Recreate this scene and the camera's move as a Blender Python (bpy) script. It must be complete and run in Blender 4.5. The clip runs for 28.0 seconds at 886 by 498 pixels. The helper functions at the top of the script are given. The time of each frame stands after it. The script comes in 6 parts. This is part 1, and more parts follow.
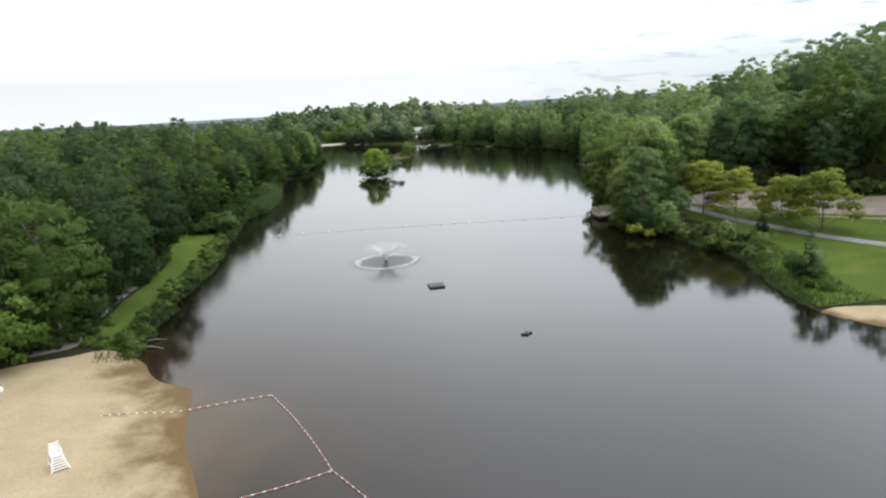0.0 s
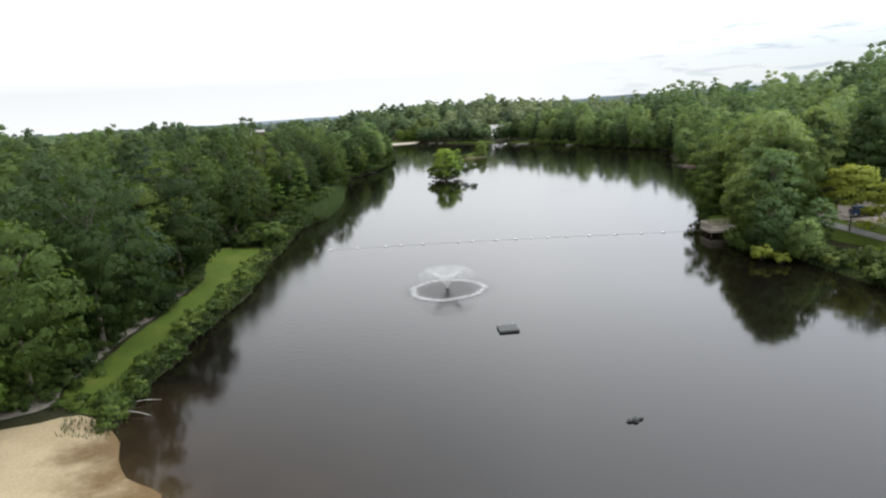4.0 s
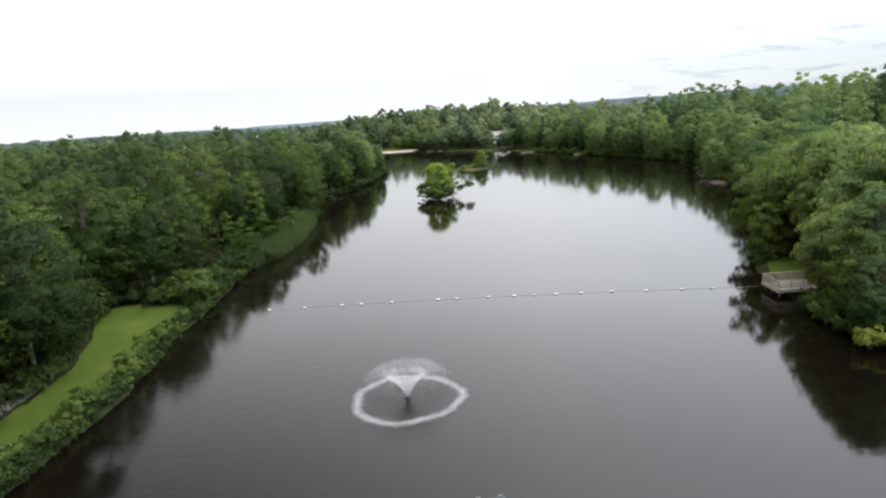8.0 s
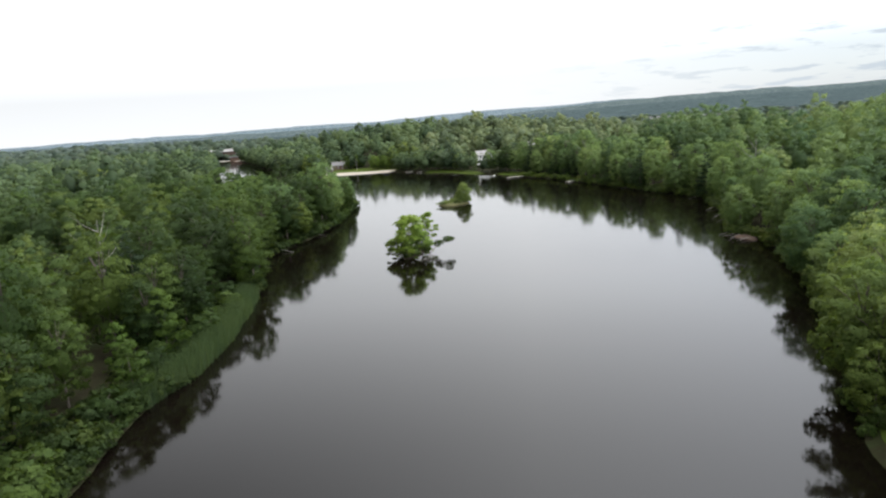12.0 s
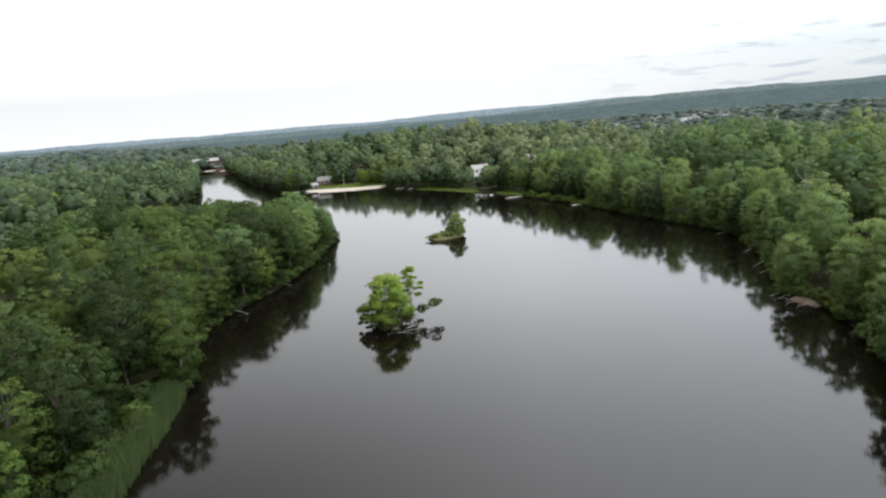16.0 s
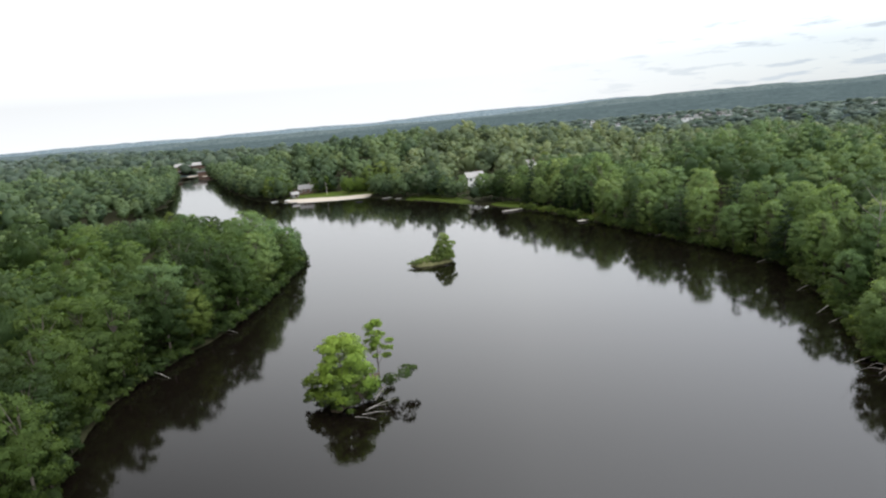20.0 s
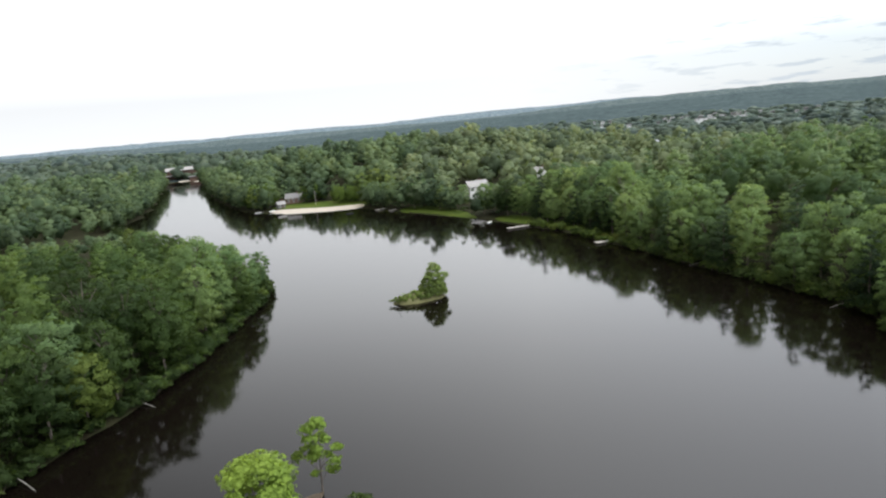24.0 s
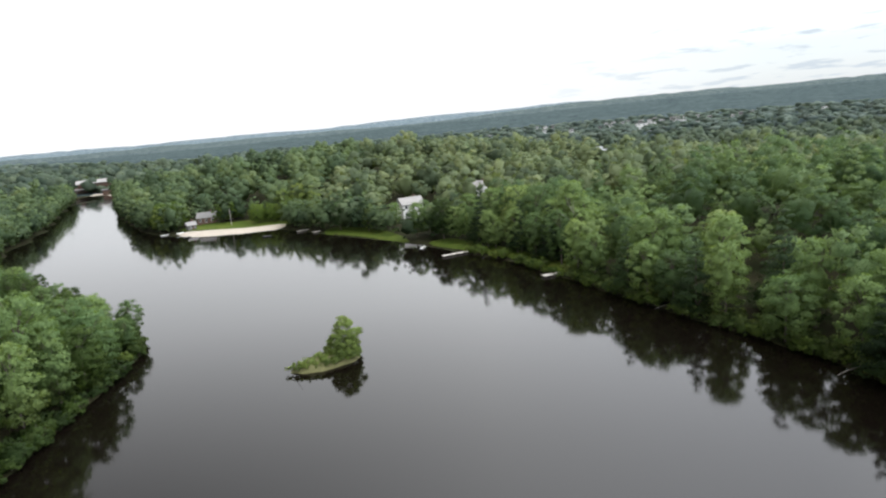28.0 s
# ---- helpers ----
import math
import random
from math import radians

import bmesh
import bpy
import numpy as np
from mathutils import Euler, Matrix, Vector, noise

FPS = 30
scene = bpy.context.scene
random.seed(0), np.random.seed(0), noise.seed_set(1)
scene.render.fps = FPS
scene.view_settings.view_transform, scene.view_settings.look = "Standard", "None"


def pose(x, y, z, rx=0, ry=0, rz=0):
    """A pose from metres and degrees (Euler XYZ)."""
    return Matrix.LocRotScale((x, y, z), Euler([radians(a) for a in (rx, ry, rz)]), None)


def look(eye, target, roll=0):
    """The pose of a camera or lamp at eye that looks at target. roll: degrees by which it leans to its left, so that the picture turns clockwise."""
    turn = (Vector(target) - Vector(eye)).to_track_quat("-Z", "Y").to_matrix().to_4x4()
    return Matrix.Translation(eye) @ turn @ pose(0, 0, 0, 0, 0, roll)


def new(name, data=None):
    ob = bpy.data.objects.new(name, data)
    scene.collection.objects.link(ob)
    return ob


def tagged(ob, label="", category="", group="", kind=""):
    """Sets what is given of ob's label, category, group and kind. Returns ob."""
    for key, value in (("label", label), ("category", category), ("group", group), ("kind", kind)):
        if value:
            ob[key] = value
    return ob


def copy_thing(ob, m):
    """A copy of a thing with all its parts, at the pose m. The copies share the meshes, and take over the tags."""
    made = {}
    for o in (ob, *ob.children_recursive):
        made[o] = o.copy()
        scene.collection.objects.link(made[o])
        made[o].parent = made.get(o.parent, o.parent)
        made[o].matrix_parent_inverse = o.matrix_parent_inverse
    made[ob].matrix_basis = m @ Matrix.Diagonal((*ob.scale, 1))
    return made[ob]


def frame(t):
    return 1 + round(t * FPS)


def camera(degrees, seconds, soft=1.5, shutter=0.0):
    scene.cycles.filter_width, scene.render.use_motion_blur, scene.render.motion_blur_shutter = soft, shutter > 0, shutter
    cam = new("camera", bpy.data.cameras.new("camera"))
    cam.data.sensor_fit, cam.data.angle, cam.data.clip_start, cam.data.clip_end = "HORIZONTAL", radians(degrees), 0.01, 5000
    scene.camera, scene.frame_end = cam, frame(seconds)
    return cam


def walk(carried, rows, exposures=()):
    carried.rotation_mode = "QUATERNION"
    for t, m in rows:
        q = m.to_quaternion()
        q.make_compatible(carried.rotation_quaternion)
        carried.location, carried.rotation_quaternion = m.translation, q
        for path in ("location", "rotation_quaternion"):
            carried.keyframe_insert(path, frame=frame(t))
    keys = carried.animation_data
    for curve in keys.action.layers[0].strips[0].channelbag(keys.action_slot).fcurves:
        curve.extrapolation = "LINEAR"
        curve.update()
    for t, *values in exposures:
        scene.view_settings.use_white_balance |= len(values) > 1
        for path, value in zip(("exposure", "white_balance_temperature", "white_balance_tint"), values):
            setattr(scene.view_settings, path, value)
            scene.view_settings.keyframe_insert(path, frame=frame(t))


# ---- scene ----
# ---------------------------------------------------------------- camera
cam = camera(69.4, 28.0, soft=2.2)
PATH = [
    (0, 0.13, -6.18, 24.35, 0.59, -12.50, -3.04),
    (0.5, -0.35, -3.17, 24.73, 0.59, -12.46, -3.02),
    (0.7, -0.45, -2.06, 24.76, 0.54, -12.46, -3.02),
    (0.8, -0.51, -1.51, 24.78, 0.44, -12.47, -3.01),
    (0.9, -0.56, -0.95, 24.80, -0.27, -12.49, -2.93),
    (1, -0.61, -0.40, 24.81, -2.43, -12.56, -2.70),
    (1.1, -0.63, 0.05, 24.79, -3.71, -12.64, -2.69),
    (1.2, -0.65, 0.50, 24.77, -4.16, -12.67, -2.68),
    (1.3, -0.67, 0.96, 24.75, -4.21, -12.67, -2.68),
    (1.5, -0.72, 1.86, 24.71, -4.26, -12.67, -2.68),
    (2, -0.68, 3.81, 24.52, -4.23, -12.60, -2.78),
    (2.5, -0.52, 5.75, 24.33, -4.44, -12.63, -2.87),
    (3, -0.28, 7.99, 24.18, -4.63, -12.64, -3.11),
    (3.2, -0.17, 9.03, 24.13, -4.73, -12.64, -3.10),
    (3.3, -0.12, 9.55, 24.10, -4.32, -12.63, -3.13),
    (3.4, -0.07, 10.07, 24.08, -0.93, -12.49, -3.38),
    (3.5, -0.02, 10.59, 24.05, 3.90, -12.30, -3.74),
    (3.6, 0.03, 11.17, 24.02, 6.20, -12.31, -3.73),
    (3.7, 0.07, 11.75, 23.98, 7.20, -12.31, -3.72),
    (3.9, 0.17, 12.91, 23.91, 7.50, -12.31, -3.70),
    (4.3, 0.33, 15.38, 23.74, 6.90, -12.32, -3.67),
    (4.7, 0.48, 17.99, 23.56, 3.20, -12.32, -3.63),
    (5, 0.58, 20.02, 23.42, 1.20, -12.32, -3.61),
    (5.5, 0.73, 23.60, 23.29, 0.60, -12.33, -3.56),
    (6, 0.88, 27.34, 23.30, 0.62, -12.31, -3.55),
    (6.5, 1.02, 31.21, 23.52, 0.87, -12.29, -3.49),
    (6.6, 1.05, 32.00, 23.60, 2.55, -12.17, -3.52),
    (6.7, 1.07, 32.79, 23.68, 5.13, -11.98, -3.56),
    (6.8, 1.10, 33.58, 23.76, 7.16, -11.83, -3.59),
    (6.9, 1.12, 34.37, 23.85, 7.87, -11.78, -3.60),
    (7, 1.15, 35.16, 23.93, 8.02, -11.77, -3.60),
    (7.5, 1.22, 39.13, 24.48, 8.24, -11.75, -3.78),
    (8, 1.24, 43.15, 25.16, 8.04, -11.99, -3.90),
    (8.1, 1.23, 43.98, 25.33, 7.55, -12.06, -3.86),
    (8.2, 1.22, 44.81, 25.51, 7.06, -12.13, -3.83),
    (8.3, 1.21, 45.64, 25.68, 6.81, -12.16, -3.81),
    (8.5, 1.19, 47.29, 26.03, 6.51, -12.20, -3.79),
    (9, 1.09, 51.57, 27.13, 6.46, -12.18, -3.86),
    (9.5, 0.99, 55.95, 28.41, 6.51, -12.19, -3.91),
    (10, 0.89, 60.42, 29.77, 6.55, -12.24, -3.99),
    (10.5, 0.78, 64.89, 31.12, 6.56, -12.26, -3.99),
    (11, 0.63, 69.29, 32.40, 6.58, -12.22, -3.94),
    (11.5, 0.45, 73.50, 33.62, 6.58, -12.14, -3.95),
    (12, 0.29, 77.46, 34.84, 6.67, -11.91, -4.26),
    (12.5, 0.20, 81.34, 36.13, 6.64, -11.94, -4.28),
    (14.5, 0.43, 98.13, 40.83, 6.69, -11.97, -4.55),
    (15, 0.45, 102.45, 41.39, 6.70, -12.01, -4.63),
    (15.5, 0.44, 106.76, 41.69, 6.66, -12.05, -4.74),
    (16, 0.45, 111.04, 41.84, 6.60, -12.05, -4.79),
    (16.5, 0.48, 115.27, 41.92, 6.59, -12.03, -4.75),
    (17, 0.54, 119.46, 42.00, 6.57, -12.04, -4.85),
    (17.5, 0.62, 123.61, 42.09, 6.51, -12.05, -4.87),
    (18, 0.70, 127.78, 42.17, 6.49, -12.04, -4.91),
    (18.5, 0.79, 132.01, 42.22, 6.45, -12.08, -4.85),
    (19, 0.86, 136.31, 42.24, 6.51, -12.04, -4.97),
    (19.5, 0.91, 140.67, 42.26, 6.45, -12.03, -5.01),
    (20, 0.95, 145.03, 42.28, 6.44, -12.00, -4.97),
    (20.5, 0.98, 149.36, 42.30, 7.16, -11.92, -5.00),
    (21, 1.01, 153.70, 42.31, 7.12, -11.90, -5.04),
    (21.5, 1.07, 158.06, 42.30, 7.13, -11.89, -5.05),
    (23.5, 1.78, 175.22, 42.49, 7.18, -11.88, -5.00),
    (24, 2.06, 179.36, 42.66, 7.17, -11.89, -5.08),
    (24.5, 2.39, 183.43, 42.89, 7.50, -11.90, -5.02),
    (25, 2.77, 187.52, 43.15, 8.11, -11.83, -5.16),
    (25.1, 2.85, 188.35, 43.20, 8.07, -11.83, -5.16),
    (25.2, 2.93, 189.18, 43.25, 7.82, -11.85, -5.16),
    (25.3, 3.01, 190.01, 43.30, 6.15, -12.00, -5.17),
    (25.4, 3.09, 190.85, 43.35, 1.94, -12.39, -5.17),
    (25.5, 3.18, 191.68, 43.39, -1.88, -12.73, -5.18),
    (25.6, 3.25, 192.50, 43.43, -3.41, -12.78, -5.19),
    (25.7, 3.32, 193.33, 43.46, -4.01, -12.80, -5.19),
    (25.8, 3.40, 194.15, 43.49, -4.18, -12.81, -5.20),
    (26, 3.55, 195.80, 43.55, -4.26, -12.81, -5.20),
    (26.2, 3.70, 197.42, 43.58, -4.32, -12.82, -5.20),
    (26.4, 3.85, 199.05, 43.61, -1.76, -12.46, -5.18),
    (26.5, 3.92, 199.86, 43.62, -1.13, -12.37, -5.17),
    (27, 4.37, 203.86, 43.66, 2.32, -12.01, -5.24),
    (27.5, 4.94, 207.84, 43.76, 2.37, -12.00, -5.18),
    (28, 5.65, 211.78, 43.96, 2.32, -11.93, -5.20),
]


def cam_pose(x, y, z, yaw, pitch, roll):
    return pose(x, y, z, 0, 0, yaw) @ pose(0, 0, 0, 90 + pitch) @ pose(0, 0, 0, 0, 0, roll)


walk(cam, [(t, cam_pose(*r)) for t, *r in PATH], exposures=[(0, -0.03), (1, -0.02), (3, 0.0), (24.5, 0.02), (25.5, 0.08), (27, 0.16), (28, 0.12)])

# ---------------------------------------------------------------- sky and sun
SUN_AZ, SUN_EL = radians(-48), radians(48)      # azimuth from +y towards +x


def build_world():
    w = bpy.data.worlds.new("sky")
    w.use_nodes = True
    scene.world = w
    n, l = w.node_tree.nodes, w.node_tree.links
    n.clear()

    def nd(kind, **kw):
        o = n.new(kind)
        for k, v in kw.items():
            o.inputs[int(k[1:])].default_value = v
        return o

    def mth(op, a, b=None, clamp=False):
        m = n.new("ShaderNodeMath")
        m.operation, m.use_clamp = op, clamp
        for i, v in enumerate((a, b)):
            if v is None:
                continue
            if isinstance(v, (int, float)):
                m.inputs[i].default_value = v
            else:
                l.new(v, m.inputs[i])
        return m.outputs[0]

    sky = n.new("ShaderNodeTexSky")
    sky.sky_type, sky.sun_disc = "NISHITA", False
    sky.sun_elevation, sky.sun_rotation = SUN_EL, SUN_AZ
    sky.air_density, sky.dust_density = 1.1, 0.7
    blue = n.new("ShaderNodeVectorMath")
    blue.operation = "MULTIPLY"
    blue.inputs[1].default_value = (0.085, 0.112, 0.150)
    l.new(sky.outputs[0], blue.inputs[0])
    tc = n.new("ShaderNodeTexCoord")
    sep = n.new("ShaderNodeSeparateXYZ")
    l.new(tc.outputs["Generated"], sep.inputs[0])
    up = mth("MAXIMUM", sep.outputs[2], 0.0)
    den = mth("ADD", up, 0.13)
    u, v = mth("DIVIDE", sep.outputs[0], den), mth("DIVIDE", sep.outputs[1], den)
    comb = n.new("ShaderNodeCombineXYZ")
    l.new(u, comb.inputs[0]), l.new(v, comb.inputs[1])
    # flat grey-bottomed cloud sheets
    noise_a = n.new("ShaderNodeTexNoise")
    noise_a.inputs["Scale"].default_value, noise_a.inputs["Detail"].default_value = 2.1, 6
    noise_a.inputs["Roughness"].default_value = 0.55
    l.new(comb.outputs[0], noise_a.inputs["Vector"])
    streak = n.new("ShaderNodeMapRange")
    streak.inputs[1].default_value, streak.inputs[2].default_value = 0.54, 0.63
    l.new(noise_a.outputs[0], streak.inputs[0])
    low = n.new("ShaderNodeMapRange")
    low.inputs[1].default_value, low.inputs[2].default_value = 0.15, 0.24
    low.inputs[3].default_value, low.inputs[4].default_value = 1.0, 0.0
    l.new(up, low.inputs[0])
    # the overcast thins towards +x
    thin = n.new("ShaderNodeMapRange")
    thin.inputs[1].default_value, thin.inputs[2].default_value = 0.02, 0.42
    l.new(sep.outputs[0], thin.inputs[0])
    bright = n.new("ShaderNodeValToRGB")          # overcast dome, brighter overhead
    for at, value in ((0.05, 1.02), (0.14, 1.8), (0.28, 2.6), (0.48, 2.88), (0.75, 3.7)):
        e = bright.color_ramp.elements.new(at)
        e.color = (value / 4, value / 4, value / 4, 1)
    bright.color_ramp.elements.remove(bright.color_ramp.elements[0])
    bright.color_ramp.elements.remove(bright.color_ramp.elements[-1])
    l.new(up, bright.inputs[0])
    white = n.new("ShaderNodeVectorMath")
    white.operation = "SCALE"
    white.inputs[0].default_value = (0.975, 1.0, 1.03)
    high = mth("MULTIPLY", mth("MULTIPLY", sep.outputs[0], up), 2.7)
    l.new(mth("MULTIPLY", mth("MULTIPLY", bright.outputs[0], 4.0), mth("ADD", high, 1.0)), white.inputs[3])
    veil = n.new("ShaderNodeMix")
    veil.data_type = "RGBA"
    l.new(mth("ADD", mth("MULTIPLY", thin.outputs[0], 0.30), 0.02), veil.inputs[0])
    l.new(white.outputs[0], veil.inputs[6]), l.new(blue.outputs[0], veil.inputs[7])
    grey = n.new("ShaderNodeMix")
    grey.data_type = "RGBA"
    grey.inputs[7].default_value = (0.60, 0.68, 0.76, 1)
    l.new(mth("MULTIPLY", mth("MULTIPLY", streak.outputs[0], low.outputs[0]), mth("ADD", mth("MULTIPLY", thin.outputs[0], 0.82), 0.01)), grey.inputs[0])
    l.new(veil.outputs[2], grey.inputs[6])
    bg = n.new("ShaderNodeBackground")
    bg.inputs[1].default_value = 1.0
    l.new(grey.outputs[2], bg.inputs[0])
    out = n.new("ShaderNodeOutputWorld")
    l.new(bg.outputs[0], out.inputs[0])


build_world()
sun_data = bpy.data.lights.new("sun", "SUN")
sun_data.energy, sun_data.angle, sun_data.color = 1.3, radians(14), (1.0, 0.95, 0.87)
sun = new("sun", sun_data)
sun.matrix_world = look((0, 0, 300), (-math.sin(SUN_AZ) * math.cos(SUN_EL), -math.cos(SUN_AZ) * math.cos(SUN_EL), 300 - math.sin(SUN_EL)))


# ---------------------------------------------------------------- materials
def lin(r, g, b):
    return (r, g, b, 1.0)


class Nodes:
    """Short hand for a node material."""

    def __init__(self, name):
        self.mat = bpy.data.materials.new(name)
        self.mat.use_nodes = True
        self.n, self.l = self.mat.node_tree.nodes, self.mat.node_tree.links
        self.bsdf = self.n["Principled BSDF"]
        self.out = self.n["Material Output"]

    def pos(self, scale=(1, 1, 1)):
        g = self.n.new("ShaderNodeNewGeometry")
        m = self.n.new("ShaderNodeVectorMath")
        m.operation = "MULTIPLY"
        m.inputs[1].default_value = scale
        self.l.new(g.outputs["Position"], m.inputs[0])
        return m.outputs[0]

    def noise(self, scale, detail=4, rough=0.55, vec=None):
        t = self.n.new("ShaderNodeTexNoise")
        t.inputs["Scale"].default_value, t.inputs["Detail"].default_value, t.inputs["Roughness"].default_value = scale, detail, rough
        self.l.new(vec if vec is not None else self.pos(), t.inputs["Vector"])
        return t.outputs[0]

    def ramp(self, fac, stops):
        r = self.n.new("ShaderNodeValToRGB")
        while len(r.color_ramp.elements) < len(stops):
            r.color_ramp.elements.new(0.5)
        for e, (p, c) in zip(r.color_ramp.elements, stops):
            e.position, e.color = p, c
        self.l.new(fac, r.inputs[0])
        return r.outputs[0]

    def mix(self, fac, a, b, blend="MIX"):
        m = self.n.new("ShaderNodeMix")
        m.data_type, m.blend_type = "RGBA", blend
        for i, v in ((0, fac), (6, a), (7, b)):
            if isinstance(v, (int, float, tuple)):
                m.inputs[i].default_value = v
            else:
                self.l.new(v, m.inputs[i])
        return m.outputs[2]

    def maprange(self, v, a, b, c=0.0, d=1.0):
        m = self.n.new("ShaderNodeMapRange")
        for i, x in enumerate((a, b, c, d)):
            m.inputs[i + 1].default_value = x
        self.l.new(v, m.inputs[0])
        return m.outputs[0]

    def bump(self, height, strength, dist=0.05):
        b = self.n.new("ShaderNodeBump")
        b.inputs["Strength"].default_value, b.inputs["Distance"].default_value = strength, dist
        self.l.new(height, b.inputs["Height"])
        self.l.new(b.outputs[0], self.bsdf.inputs["Normal"])
        return b

    def set(self, colour=None, rough=0.7, metal=0.0, spec=0.4):
        if isinstance(colour, tuple):
            self.bsdf.inputs["Base Color"].default_value = colour
        elif colour is not None:
            self.l.new(colour, self.bsdf.inputs["Base Color"])
        self.bsdf.inputs["Roughness"].default_value = rough
        self.bsdf.inputs["Metallic"].default_value = metal
        self.bsdf.inputs["Specular IOR Level"].default_value = spec
        return self.mat


def foliage(name, dark, light, warm, per_object, leafage=4.2):
    """Leaves: tint per tree, tint per spray, a little light through them."""
    k = Nodes(name)
    g = k.n.new("ShaderNodeNewGeometry")
    if per_object:
        tree = k.n.new("ShaderNodeObjectInfo").outputs["Random"]
    else:
        at = k.n.new("ShaderNodeAttribute")
        at.attribute_name = "tint"
        tree = at.outputs["Fac"]
    deep = tuple(v * 0.72 for v in dark[:3]) + (1.0,)
    late = tuple((p + q) / 2 for p, q in zip(light, warm))
    base = k.ramp(tree, [(0.0, deep), (0.3, dark), (0.65, light), (0.86, light), (1.0, late)])
    spray = k.ramp(g.outputs["Random Per Island"], [(0.0, lin(0.84, 0.86, 0.84)), (0.5, lin(1, 1, 1)), (1.0, lin(1.18, 1.15, 1.06))])
    col = k.mix(1.0, base, spray, "MULTIPLY")
    big = k.ramp(k.noise(0.055, 3), [(0.3, lin(0.94, 1.02, 0.98)), (0.7, lin(1.34, 1.27, 1.15))])
    col = k.mix(1.0, col, big, "MULTIPLY")
    k.set(col, 0.7, 0, 0.12)
    k.bump(k.noise(1.8 if leafage else 0.9, 3, 0.6), 0.5, 0.3 if leafage else 0.5)
    tr = k.n.new("ShaderNodeBsdfTranslucent")
    warmcol = k.mix(1.0, col, lin(1.25, 1.25, 0.7), "MULTIPLY")
    k.l.new(warmcol, tr.inputs[0])
    sh = k.n.new("ShaderNodeMixShader")
    sh.inputs[0].default_value = 0.45
    k.l.new(k.bsdf.outputs[0], sh.inputs[1]), k.l.new(tr.outputs[0], sh.inputs[2])
    if not leafage:
        k.l.new(sh.outputs[0], k.out.inputs[0])
        return k.mat
    # gaps between the single leaves of a spray
    gap = k.n.new("ShaderNodeMixShader")
    k.l.new(k.maprange(k.noise(leafage, 2, 0.65), 0.41, 0.45), gap.inputs[0])
    k.l.new(k.n.new("ShaderNodeBsdfTransparent").outputs[0], gap.inputs[1])
    k.l.new(sh.outputs[0], gap.inputs[2]), k.l.new(gap.outputs[0], k.out.inputs[0])
    return k.mat


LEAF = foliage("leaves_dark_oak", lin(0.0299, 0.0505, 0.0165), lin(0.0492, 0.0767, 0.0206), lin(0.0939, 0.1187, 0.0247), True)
# East trees are a paler green, with slight haze mixed into the colour
LEAF_EAST = foliage("leaves_pale_haze", lin(0.0760, 0.1218, 0.0539), lin(0.1223, 0.1751, 0.0704), lin(0.1853, 0.2187, 0.0784), True)
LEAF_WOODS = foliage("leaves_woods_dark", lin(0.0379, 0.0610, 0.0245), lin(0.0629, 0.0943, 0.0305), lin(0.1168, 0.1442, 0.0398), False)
# East woods likewise: own pale green plus haze put into the colour
LEAF_WOODS_EAST = foliage("leaves_woods_pale_haze", lin(0.0729, 0.1157, 0.0592), lin(0.1228, 0.1742, 0.0793), lin(0.1859, 0.2152, 0.0924), False)
LEAF_HILL = foliage("leaves_woods_hill", lin(0.0500, 0.0830, 0.0360), lin(0.0800, 0.1200, 0.0430), lin(0.1200, 0.1480, 0.0480), False)
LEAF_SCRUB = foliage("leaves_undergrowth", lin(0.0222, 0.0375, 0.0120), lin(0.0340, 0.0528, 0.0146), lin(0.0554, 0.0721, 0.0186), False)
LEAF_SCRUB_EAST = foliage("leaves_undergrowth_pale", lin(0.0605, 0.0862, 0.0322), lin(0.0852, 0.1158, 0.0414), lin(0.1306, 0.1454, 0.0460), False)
# Far shore leaves: slight haze mixed into the greyed, bluish green
LEAF_FAR = foliage("leaves_far_woods_haze", lin(0.0543, 0.0833, 0.0473), lin(0.0868, 0.1236, 0.0649), lin(0.1249, 0.1532, 0.0737), False, 0.0)
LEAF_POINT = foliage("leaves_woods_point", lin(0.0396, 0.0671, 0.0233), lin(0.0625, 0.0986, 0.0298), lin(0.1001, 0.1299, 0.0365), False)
# Middle woods: paler and greyer, distance haze put into the colour
LEAF_MIDDLE = foliage("leaves_middle_woods_haze", lin(0.0766, 0.1034, 0.0628), lin(0.1191, 0.1484, 0.0847), lin(0.1564, 0.1718, 0.0957), False, 0.0)
LEAF_PINE = foliage("needles_dark", lin(0.0288, 0.0492, 0.0263), lin(0.0408, 0.0672, 0.0325), lin(0.0528, 0.0792, 0.0350), True)
LEAF_YELLOW = foliage("leaves_yellow_green", lin(0.1444, 0.1760, 0.0358), lin(0.1788, 0.2035, 0.0413), lin(0.2063, 0.2090, 0.0468), True)
LEAF_BRIGHT = foliage("leaves_bright", lin(0.1170, 0.1793, 0.0349), lin(0.1446, 0.2099, 0.0407), lin(0.1790, 0.2192, 0.0464), True)
LEAF_YOUNG = foliage("leaves_young", lin(0.064, 0.104, 0.024), lin(0.082, 0.126, 0.028), lin(0.104, 0.140, 0.030), True)
LEAF_ASH = foliage("leaves_pale_ash", lin(0.1052, 0.1448, 0.0436), lin(0.1332, 0.1766, 0.0523), lin(0.1684, 0.2000, 0.0582), True)
LEAF_SHRUB = foliage("leaves_shrub", lin(0.0529, 0.0831, 0.0226), lin(0.0767, 0.1116, 0.0289), lin(0.1057, 0.1306, 0.0309), True)
REED = foliage("reed_blades", lin(0.0432, 0.0681, 0.0324), lin(0.0536, 0.0800, 0.0378), lin(0.0691, 0.0834, 0.0396), False, 0.0)


